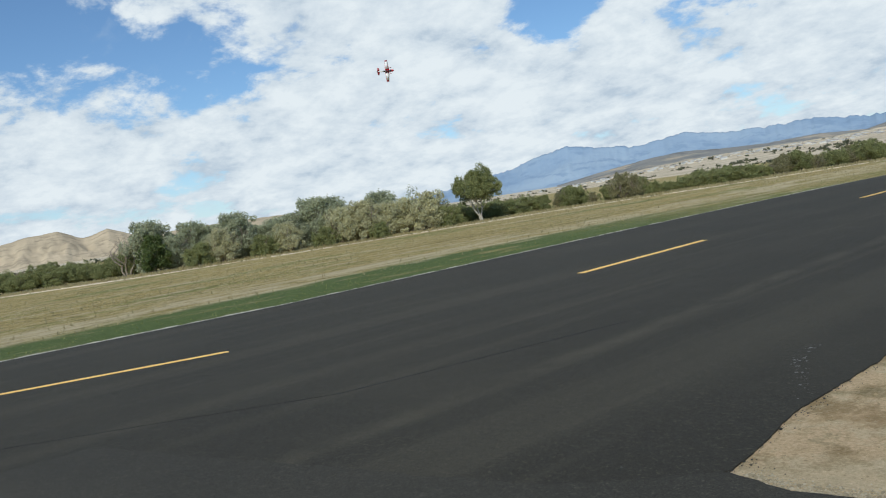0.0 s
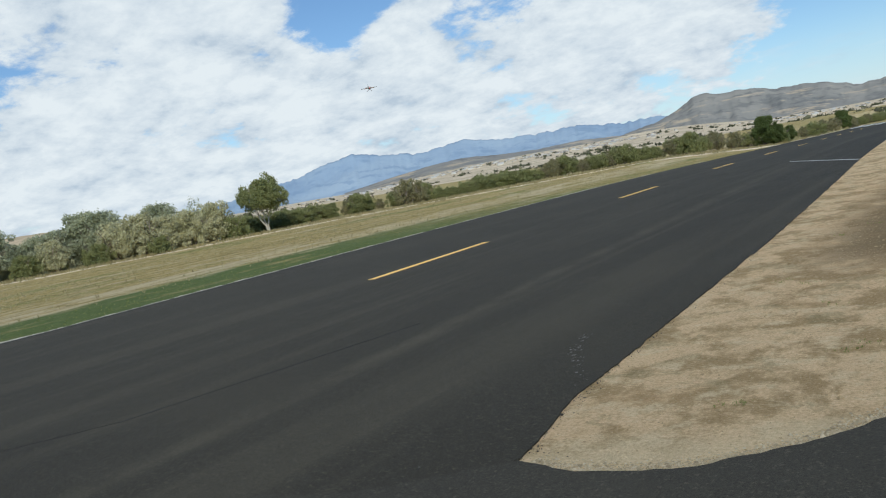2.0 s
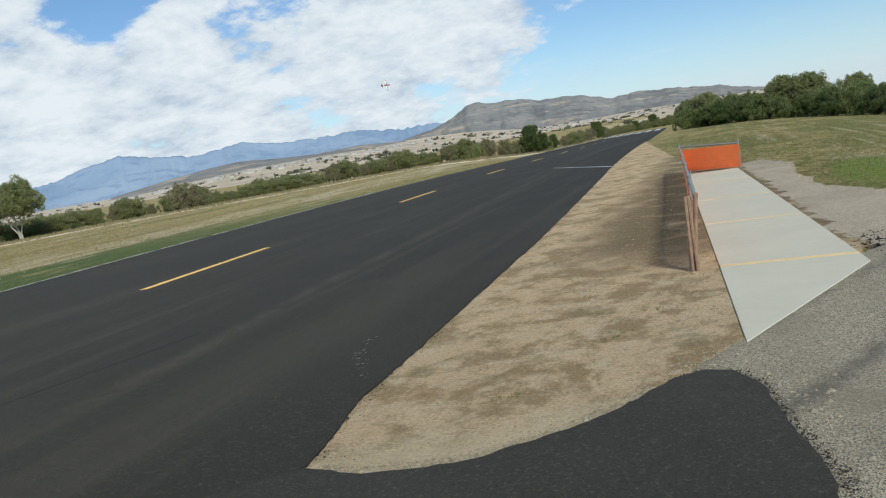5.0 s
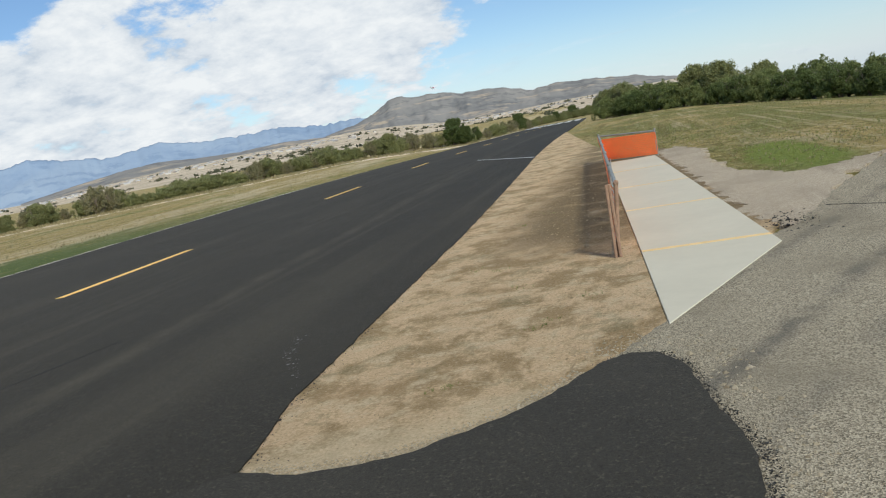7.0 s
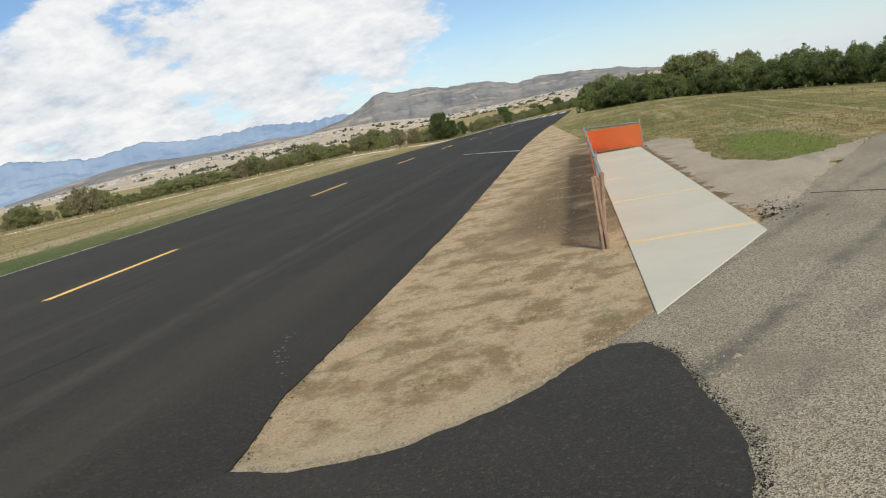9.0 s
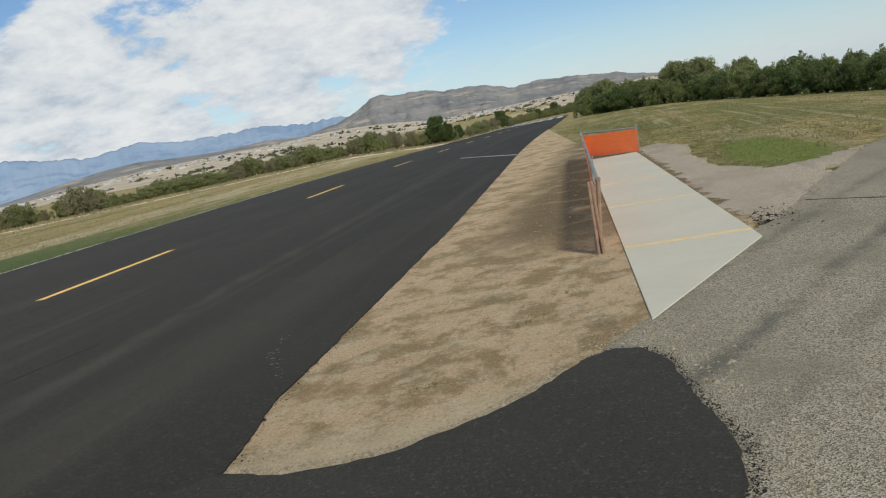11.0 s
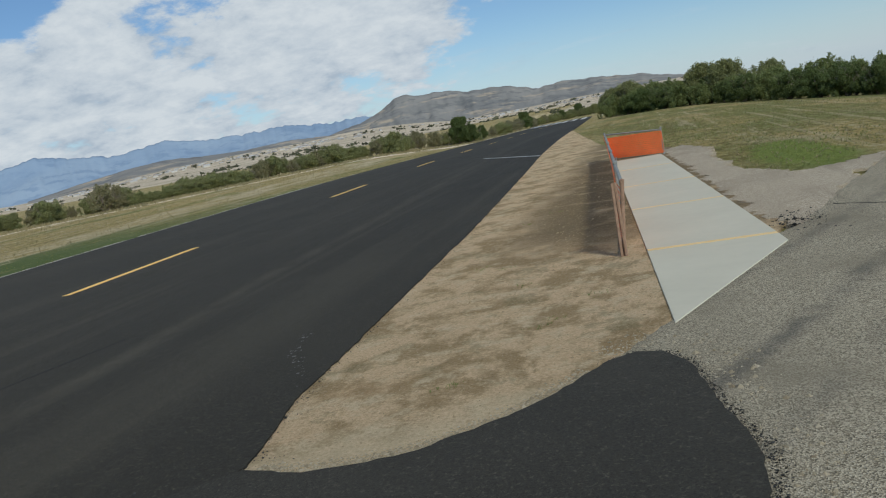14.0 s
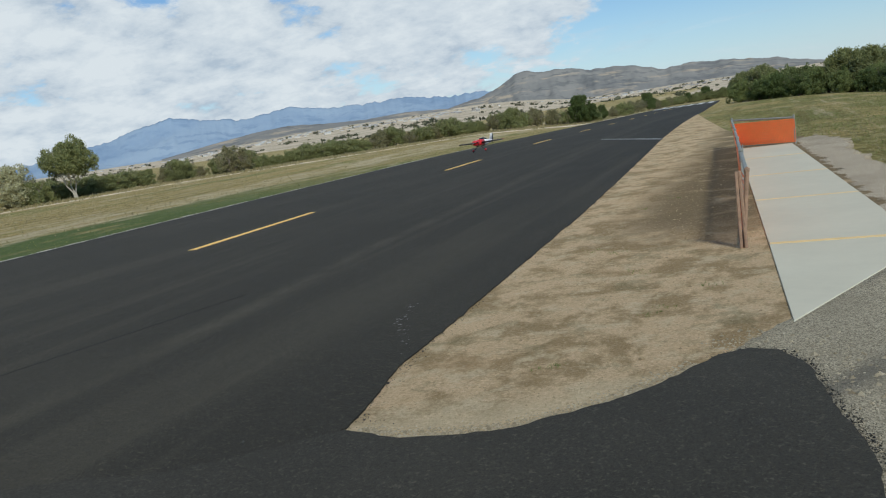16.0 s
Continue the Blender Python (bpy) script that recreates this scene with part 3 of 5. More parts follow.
def net_mesh(name, a, b, z0, z1, cell_u, cell_v, bar, material, sag=0.02, seed=0, lean=(0.0, 0.0)):
    """A plastic safety net between two plan points: real flat straps."""
    rng = random.Random(seed)
    a, b = Vector((*a, 0)), Vector((*b, 0))
    ln = (b - a).length
    u = (b - a) / ln
    nrm = Vector((-u.y, u.x, 0))
    nu, nv = int(ln / cell_u), int((z1 - z0) / cell_v)
    verts, faces = [], []
    def at(s, z):
        w = noise.noise((s * 1.3, z * 2.0, seed)) * sag
        d = noise.noise((s * 0.9, 7.0, seed)) * sag * 0.8 * (z - z0) / (z1 - z0)
        p = a + u * s + nrm * w
        p.x += (lean[0] + (lean[1] - lean[0]) * s / ln) * z / z1
        return (p.x, p.y, z + d + height(p.x, p.y))
    def strap(p, q, across):
        k = len(verts)
        n = 6
        for i in range(n + 1):
            s, z = p[0] + (q[0] - p[0]) * i / n, p[1] + (q[1] - p[1]) * i / n
            ds, dz = (0, bar / 2) if across else (bar / 2, 0)
            verts.append(at(s - ds, z - dz))
            verts.append(at(s + ds, z + dz))
        for i in range(n):
            faces.append((k + 2 * i, k + 2 * i + 1, k + 2 * i + 3, k + 2 * i + 2))
    for j in range(nv + 1):
        z = z0 + (z1 - z0) * j / nv
        m = max(1, int(ln / 0.8))
        for i in range(m):
            strap((ln * i / m, z), (ln * (i + 1) / m, z), True)
    for i in range(nu + 1):
        s = ln * i / nu
        strap((s, z0), (s, z1), False)
    return mesh_of(name, verts, faces, material)


def build_fence():
    fence = new("safety_fence")
    tagged(fence, "low pipe-rail fence hung with orange plastic safety netting", "fence")
    near, corner, end = (-0.48, 8.93), (-1.02, 22.9), (0.26, 22.1)
    tops = {near: 0.78, corner: 0.73, end: 0.66}
    leans = {near: 0.10, corner: -0.22, end: 0.0}
    run = [Vector(near).lerp(Vector(corner), i / 5) for i in range(6)]
    for i, p in enumerate(run + [Vector(end)]):
        bm = bmesh.new()
        z = height(p.x, p.y)
        top = 0.66 if i == 6 else 0.78 - 0.01 * i
        lean_x = 0.0 if i == 6 else 0.10 - 0.064 * i
        tube(bm, (p.x, p.y, z - 0.05), (p.x + lean_x, p.y, z + top + 0.03), 0.024, 0.024, 10)
        bmesh.ops.create_icosphere(bm, subdivisions=1, radius=0.036, matrix=Matrix.Translation((p.x + lean_x, p.y, z + top + 0.04)))
        part("post", bm, M["wood"] if i == 0 else M["pipe"], fence)
    # doubled wooden stakes at the near end
    for dx, dy, lean in ((-0.012, -0.05, 1), (0.03, -0.035, -1)):
        bm = bmesh.new()
        box(bm, (0.032, 0.032, 0.84), (near[0] + dx, near[1] + dy, 0.40), (lean, lean * 0.7, 10 * lean), 0.006)
        part("wooden_stake", bm, M["wood"], fence, "weathered wooden stake")
    for a, b in ((near, corner), (corner, end)):
        bm = bmesh.new()
        tube(bm, (a[0] + leans[a], a[1], tops[a] + height(*a)), (b[0] + leans[b], b[1], tops[b] + height(*b)), 0.024, 0.024, 8)
        part("top_rail", bm, M["pipe"], fence)
        bm = bmesh.new()
        tube(bm, (*a, 0.07 + height(*a)), (*b, 0.07 + height(*b)), 0.016, 0.016, 8)
        part("bottom_rail", bm, M["pipe"], fence)
    off = 0.03
    part("side_net", net_mesh("side_net", (near[0] - off, near[1]), (corner[0] - off, corner[1]), 0.06, 0.71, 0.075, 0.06, 0.025, M["orange"], 0.03, 1, (0.10, -0.22)), None, fence, "orange plastic safety netting")
    part("end_net", net_mesh("end_net", (corner[0], corner[1] - off), (end[0], end[1] - off), 0.06, 0.62, 0.04, 0.05, 0.030, M["orange"], 0.015, 2, (-0.22, 0.0)), None, fence, "bright orange plastic safety netting")


build_ground()
runway = build_runway()
build_markings(runway)
build_verge()
build_far_lip()
build_walkway()
build_fence()


# ---- trees ----
def leaf_cloud(name, lobes, count, size, material, seed, droop=0.0):
    """Many small bent leaves over uneven lobes: (x, y, z, rx, ry, rz)."""
    rng = np.random.default_rng(seed)
    vol = np.array([l[3] * l[4] + l[4] * l[5] for l in lobes])
    pick = rng.choice(len(lobes), count, p=vol / vol.sum())
    L = np.array(lobes)[pick]
    d = rng.normal(size=(count, 3))
    d /= np.linalg.norm(d, axis=1)[:, None]
    r = rng.uniform(0.35, 1.0, count) ** 0.5
    # ragged outline
    r *= 0.82 + 0.36 * rng.random(count) ** 2
    c = L[:, :3] + d * L[:, 3:] * r[:, None]
    c[:, 2] -= droop * rng.random(count)
    c[:, 2] = np.maximum(c[:, 2], 0.03)
    s = size * rng.uniform(0.55, 1.35, count)[:, None]
    # leaves face mostly outwards
    n = d * 1.1 + rng.normal(size=(count, 3)) * 1.05
    n /= np.linalg.norm(n, axis=1)[:, None]
    a = np.cross(n, rng.normal(size=(count, 3)))
    a /= np.linalg.norm(a, axis=1)[:, None]
    b = np.cross(n, a)
    v = np.stack([c - a * s, c + b * s * 0.55 + n * s * 0.15, c + a * s, c - b * s * 0.55 + n * s * 0.15], 1).reshape(-1, 3)
    f = np.arange(count * 4).reshape(-1, 4)
    me = bpy.data.meshes.new(name)
    me.from_pydata(v.tolist(), [], f.tolist())
    me.materials.append(material)
    me.update()
    return me


def branch_bm(height_m, trunk_r, limbs, rng, spread, base=0.25, stems=1):
    bm = bmesh.new()
    for st in range(stems):
        ox, oy = (0, 0) if stems == 1 else (rng.uniform(-0.35, 0.35), rng.uniform(-0.35, 0.35))
        p, r = Vector((ox * 0.3, oy * 0.3, -0.15)), trunk_r
        top = height_m * 0.62
        steps = 5
        pts = [p]
        for i in range(steps):
            q = Vector((ox * (1 + i * 0.6) + rng.uniform(-1, 1) * 0.04 * height_m, oy * (1 + i * 0.6) + rng.uniform(-1, 1) * 0.04 * height_m, top * (i + 1) / steps))
            tube(bm, p, q, r, r * 0.78, 7)
            p, r = q, r * 0.78
            pts.append(q)
        for k in range(limbs):
            i = rng.randrange(1 if base < 0.3 else 2, steps + 1)
            ang = rng.uniform(0, 6.28)
            a = pts[i]
            ln = spread * rng.uniform(0.5, 0.95)
            b = a + Vector((math.cos(ang) * ln * 0.6, math.sin(ang) * ln * 0.6, ln * rng.uniform(0.4, 0.8)))
            rr = trunk_r * (0.5 - 0.06 * i)
            tube(bm, a, b, rr, rr * 0.55, 5)
            for _ in range(2):
                c = b + Vector((rng.uniform(-1, 1), rng.uniform(-1, 1), rng.uniform(0.2, 1))) * ln * 0.4
                tube(bm, b, c, rr * 0.5, rr * 0.15, 4)
    return bm


def make_plant(name, label, category, group, tall, wide, leaf, bark, count, size, seed, clear=0.0, stems=1, lobes_n=9, flat=1.0):
    """One tree or bush with trunk and crown, built at the origin."""
    rng = random.Random(seed)
    ob = new(name)
    tagged(ob, label, category, group)
    trunk_r = (0.014 if clear > 1 else 0.022) * tall + 0.015
    part("trunk", branch_bm(tall, trunk_r, 7, rng, wide * (0.55 if count < 1000 or clear > 1 else 0.36), clear, stems), bark, ob)
    lobes = []
    for i in range(lobes_n):
        u = i / (lobes_n - 1)
        ang = i * 2.4 + rng.uniform(-0.4, 0.4)
        z = clear + (tall - clear) * (0.16 + 0.66 * u)
        reach = wide * 0.5 * (0.72 if u < 0.75 else 0.35) * rng.uniform(0.55, 1.0) * math.sqrt(max(0.15, 1 - (2 * u - 0.85) ** 2 * 0.8))
        rr = wide * rng.uniform(0.17, 0.27)
        zz = (tall - clear) * rng.uniform(0.13, 0.21) * flat
        lobes.append((math.cos(ang) * reach, math.sin(ang) * reach, z, rr, rr, zz))
    for i in range(lobes_n * 3):
        ang, up = rng.uniform(0, 6.28), rng.uniform(0.08, 1.0)
        reach = wide * 0.46 * math.sqrt(max(0.03, 1 - (1.55 * up - 0.6) ** 2)) * rng.uniform(0.75, 1.12)
        rr = wide * rng.uniform(0.05, 0.115)
        lobes.append((math.cos(ang) * reach, math.sin(ang) * reach, clear + (tall - clear) * up * rng.uniform(0.88, 1.02), rr, rr, rr * rng.uniform(0.8, 1.5)))
    lobes.append((0, 0, clear + (tall - clear) * 0.48, wide * 0.3, wide * 0.3, (tall - clear) * 0.36))
    lobes.append((rng.uniform(-0.1, 0.1) * wide, 0, tall * 0.9, wide * 0.16, wide * 0.16, tall * 0.09))
    part("crown", leaf_cloud("crown", lobes, int(count * 1.8) if count > 1000 else count, size * 0.76, leaf, seed), None, ob)
    return ob


def polar(az, dist):
    a = radians(az)
    return -math.sin(a) * dist, math.cos(a) * dist


def place(ob, x, y, turn, s):
    ob.matrix_basis = Matrix.LocRotScale((x, y, height(x, y) - 0.03), Euler((0, 0, turn)), None)
    ob.scale = (s, s, s)


def put_copy(ob, x, y, turn, s):
    c = copy_thing(ob, Matrix.LocRotScale((x, y, height(x, y) - 0.03), Euler((0, 0, turn)), None))
    c.scale = (s, s, s)
    return c


M["leaf_mid"] = leaf_material("mid_green_leaves", (0.10, 0.13, 0.045), (0.20, 0.24, 0.085), (0.33, 0.365, 0.15))


def build_trees():
    rng = random.Random(11)
    bush_g = "bushes along the far side"
    belt_g = "trees of the woodland belt"
    kinds = {
        "olive": make_plant("olive_bush", "dense silver-green olive bush on the field's far edge", "bush", bush_g, 3.4, 4.4, M["leaf_olive"], M["bark"], 8200, 0.105, 1, 0.0, 3, 12),
        "olive2": make_plant("olive_bush", "dense silver-green olive bush on the field's far edge", "bush", bush_g, 4.0, 4.2, M["leaf_olive"], M["bark"], 8200, 0.105, 2, 0.1, 3, 12),
        "green": make_plant("green_bush", "rounded green bush on the field's far edge", "bush", bush_g, 2.4, 3.6, M["leaf_green"], M["bark"], 6500, 0.095, 3, 0.0, 3, 11),
        "green2": make_plant("green_bush", "rounded green bush on the field's far edge", "bush", bush_g, 2.0, 4.0, M["leaf_green"], M["bark"], 6500, 0.095, 4, 0.0, 4, 12),
        "dark": make_plant("dark_bush", "dark green bushy tree on the field's far edge", "tree", bush_g, 3.3, 2.9, M["leaf_dark"], M["bark"], 7000, 0.1, 5, 0.2, 2, 10),
        "dry": make_plant("dry_bush", "half-bare brownish willow bush with thin stems", "bush", bush_g, 2.3, 2.7, M["leaf_dry"], M["bark"], 2200, 0.10, 6, 0.0, 5, 9),
    }
    kinds["pale"] = make_plant("pale_bush", "pale yellowish willow bush among the olive bushes", "bush", bush_g, 3.3, 3.6, M["leaf_pale"], M["bark"], 6500, 0.1, 7, 0.0, 4, 11)
    first = set()

    def plant(kind, az, dist, s=1.0):
        x, y = polar(az, dist)
        t = rng.uniform(0, 6.28)
        if kind not in first:
            first.add(kind)
            place(kinds[kind], x, y, t, s)
        else:
            put_copy(kinds[kind], x, y, t, s)

    # far side of the field: the row's distance by bearing
    row_az = [-2, 3, 5, 7, 8.5, 10, 12, 17, 22, 28, 35, 42, 48, 55, 62, 70, 80, 95]
    row_d = [262, 262, 258, 245, 190, 150, 114, 101, 95, 88, 84, 82, 77, 73, 71, 71, 78, 85]
    def dist(az):
        return float(np.interp(az, row_az, row_d))
    az = 96.0
    while az > -1.0:
        d = dist(az)
        if az > 71:
            kind, s = rng.choice(["green2", "green", "green2"]), rng.uniform(0.75, 1.0)
        elif az > 49.5:
            kind, s = rng.choice(["olive", "olive2", "olive", "green", "dark", "olive2"]), rng.uniform(0.75, 1.15)
        elif az > 44:
            kind, s = "green2", rng.uniform(0.7, 0.9)
        elif az > 31:
            kind, s = rng.choice(["green2", "green", "green2", "dry"]), rng.uniform(0.5, 0.85)
        elif az > 14:
            kind, s = rng.choice(["green2", "green", "green", "dry", "dry"]), rng.uniform(0.55, 1.0)
        else:
            kind, s = rng.choice(["green2", "green", "dry", "dark"]), rng.uniform(0.7, 1.0) * (1.0 if d < 140 else 1.35)
        plant(kind, az, d + rng.uniform(1.0, 4.0), s)
        if rng.random() < 0.55:
            plant(rng.choice(["green2", "dry", "green"]), az + rng.uniform(-1, 1), d + rng.uniform(4.0, 9.0), rng.uniform(0.7, 1.0))
        az -= math.degrees(1.75 / d) * rng.uniform(0.75, 1.15)
    # single marked plants
    plant("dark", 70.4, 71, 1.0)
    plant("dark", 13.0, 112, 1.18)
    plant("dark", 12.2, 112, 0.8)
    plant("green", 17.8, 100, 1.05)
    plant("olive2", 59.3, 74, 1.15)
    plant("olive2", 64.8, 72, 1.05)
    plant("dry", 37.6, 82, 1.15)
    plant("dry", 36.8, 82, 1.0)
    plant("green", 41.0, 82, 0.85)
    for a, d, s in ((57.6, 70.5, 1.0), (56.0, 71, 1.1), (54.4, 71.5, 0.95), (52.9, 72.5, 1.0), (51.2, 74, 1.1), (66.0, 69, 0.9), (61.5, 69, 0.8)):
        plant("pale", a, d, s)
    for a, d, s in ((63.0, 68.5, 0.75), (58.8, 69, 0.7), (55.0, 69.5, 0.6), (50.0, 74, 0.8), (67.5, 68.5, 0.8)):
        plant("green", a, d, s)
    # the lone round tree with pale forked stems
    lone = make_plant("lone_tree", "round-crowned green tree with pale forked stems", "tree", "", 5.0, 4.6, M["leaf_green"], M["bark_pale"], 13000, 0.1, 21, 1.95, 3, 13)
    x, y = polar(47.6, 75.5)
    place(lone, x, y, 0.4, 1.0)
    thin = make_plant("thin_tree", "thin sparse young tree above the bushes", "tree", "", 4.6, 2.0, M["leaf_olive"], M["bark_pale"], 420, 0.11, 22, 1.6, 1, 7)
    x, y = polar(52.4, 76)
    place(thin, x, y, 0.0, 1.0)
    bare = make_plant("bare_tree", "leafless grey tree behind the bushes", "tree", "", 3.9, 3.0, M["leaf_dry"], M["bark"], 120, 0.06, 23, 0.4, 5, 7)
    x, y = polar(72.2, 74)
    place(bare, x, y, 0.0, 1.0)

    # woodland belt to the right
    belt = {
        "cotton": make_plant("belt_tree", "full green cottonwood tree of the woodland belt", "tree", belt_g, 4.6, 4.6, M["leaf_green"], M["bark"], 10500, 0.115, 31, 0.3, 2, 13),
        "low": make_plant("belt_tree", "low dark green willow of the woodland belt", "tree", belt_g, 3.0, 4.4, M["leaf_dark"], M["bark"], 9000, 0.11, 32, 0.0, 4, 13),
        "mid": make_plant("belt_tree", "dense green tree of the woodland belt", "tree", belt_g, 3.4, 4.0, M["leaf_mid"], M["bark"], 9000, 0.11, 33, 0.0, 3, 13),
        "silver": make_plant("belt_tree", "rounded green willow of the woodland belt", "tree", belt_g, 2.9, 4.2, M["leaf_mid"], M["bark"], 8000, 0.11, 34, 0.0, 3, 12),
    }
    b_az = [3, 1, -2, -5, -10, -16, -24, -35, -50]
    b_d = [116, 108, 98, 88, 73, 63, 57, 52, 48]
    used = set()

    def belt_plant(kind, az, d, s):
        x, y = polar(az, d)
        t = rng.uniform(0, 6.28)
        if kind not in used:
            used.add(kind)
            place(belt[kind], x, y, t, s)
        else:
            put_copy(belt[kind], x, y, t, s)

    az = 2.4
    while az > -48:
        d = float(np.interp(-az, [-a for a in b_az], b_d))
        big = 1.0 if az > -3 else 0.9
        belt_plant(rng.choice(["low", "mid", "silver", "low"]), az, d + rng.uniform(0, 2), rng.uniform(0.75, 0.95) * big)
        belt_plant(rng.choice(["low", "mid", "mid"]), az - 0.5, d + rng.uniform(3, 6), rng.uniform(0.9, 1.12) * big)
        if az > -8 and rng.random() < 0.7 or rng.random() < 0.25:
            belt_plant("cotton", az - 0.2, d + rng.uniform(5, 9), rng.uniform(0.85, 1.05) * (1.0 if az > -8 else 0.75))
        az -= math.degrees(2.2 / d) * rng.uniform(0.8, 1.1)


build_trees()


def build_bank():
    """The pale bare track along the foot of the far bushes."""
    row = [(7, 240), (8.5, 187), (10, 147), (12, 111), (17, 99), (22, 93), (28, 86), (35, 82), (42, 80), (48, 75), (55, 71), (62, 69), (70, 69), (80, 76), (95, 83)]
    ring = [polar(a, d + 0.6) for a, d in row] + [polar(a, d - 3.8) for a, d in reversed(row)]
    ob = sheet("bare_track", ring, -0.01, M["track"], 3.0, 1.0, 0.03, 15)
    tagged(ob, "pale bare track at the foot of the bushes", "ground", kind="structure")


M["track"] = plain("pale_bare_track", (0.70, 0.60, 0.45), 0.95, vary=0.35, scale=0.8, bump=0.3, world_space=True)
build_bank()


# ---- distance ----
def valley_rise(az, u):
    """Elevation in degrees of the valley floor, u from the near rim to the hills' foot."""
    top = 0.88 + 0.6 * ease(az, 12, 19) * (1 - ease(az, 31, 43))
    return -0.55 + top * u * (0.75 + 0.25 * u)


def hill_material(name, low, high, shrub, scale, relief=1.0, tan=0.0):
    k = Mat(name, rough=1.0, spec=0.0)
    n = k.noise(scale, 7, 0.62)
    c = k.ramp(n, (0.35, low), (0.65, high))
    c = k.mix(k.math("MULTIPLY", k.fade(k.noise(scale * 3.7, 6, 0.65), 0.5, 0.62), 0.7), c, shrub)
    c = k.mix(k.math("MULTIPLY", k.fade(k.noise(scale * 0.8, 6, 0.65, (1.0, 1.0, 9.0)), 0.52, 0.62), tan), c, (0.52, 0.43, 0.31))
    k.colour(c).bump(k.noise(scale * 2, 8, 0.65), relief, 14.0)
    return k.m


M["hill_tan"] = hill_material("dry_hill_grass", (0.44, 0.36, 0.25), (0.60, 0.49, 0.34), (0.30, 0.25, 0.18), 0.004, 0.5)
M["hill_grey"] = hill_material("sagebrush_hill", (0.205, 0.207, 0.20), (0.295, 0.285, 0.26), (0.15, 0.157, 0.158), 0.0035, 0.3, 0.75)
# the blue range's rock carries the haze of distance in its base colours
M["hill_blue"] = hill_material("haze_blue_mountain_rock", (0.24, 0.33, 0.45), (0.325, 0.41, 0.505), (0.21, 0.295, 0.41), 0.0022, 0.12)
M["plain_pale"] = hill_material("pale_valley_plain", (0.46, 0.39, 0.29), (0.70, 0.60, 0.455), (0.27, 0.25, 0.175), 0.008, 0.6, 0.5)


def ridge(name, label, profile, d0, d1, foot, material, rough, seed, peaks=1.0):
    """A range of hills: skyline heights by bearing, falling towards the viewer in spurs and gullies."""
    azs = [p[0] for p in profile]
    els = [p[1] for p in profile]
    n_a, n_d = int((max(azs) - min(azs)) * 9) + 1, 34
    verts, faces = [], []
    for j in range(n_d):
        u = j / (n_d - 1)
        for i in range(n_a):
            az = min(azs) + (max(azs) - min(azs)) * i / (n_a - 1)
            el = float(np.interp(az, azs, els)) + peaks * 0.10 * (0.5 - 1.6 * abs(noise.fractal((az * 0.62, seed, 0), 0.9, 2.1, 6)))
            dd = d0 + (d1 - d0) * min(1.0, u * 1.12)
            crest = EYE + d1 * math.tan(radians(el))
            f = EYE + d0 * math.tan(radians(foot))
            rise = min(1.0, u * 1.12)
            gully = noise.fractal((az * 0.55 + 3 * seed, rise * 1.6, seed), 0.9, 2.1, 6)
            z = f + (crest - f) * (rise ** 1.35) + rough * gully * (crest - f) * math.sin(math.pi * rise)
            if u > 0.9:
                z = crest - (u - 0.9) * 8 * abs(crest - f)
            x, y = polar(az, dd)
            verts.append((x, y, z))
    for j in range(n_d - 1):
        for i in range(n_a - 1):
            a = j * n_a + i
            faces.append((a, a + n_a, a + n_a + 1, a + 1))
    ob = new(name, mesh_of(name, verts, faces, material))
    for p in ob.data.polygons:
        p.use_smooth = True
    tagged(ob, label, "mountain", kind="structure")


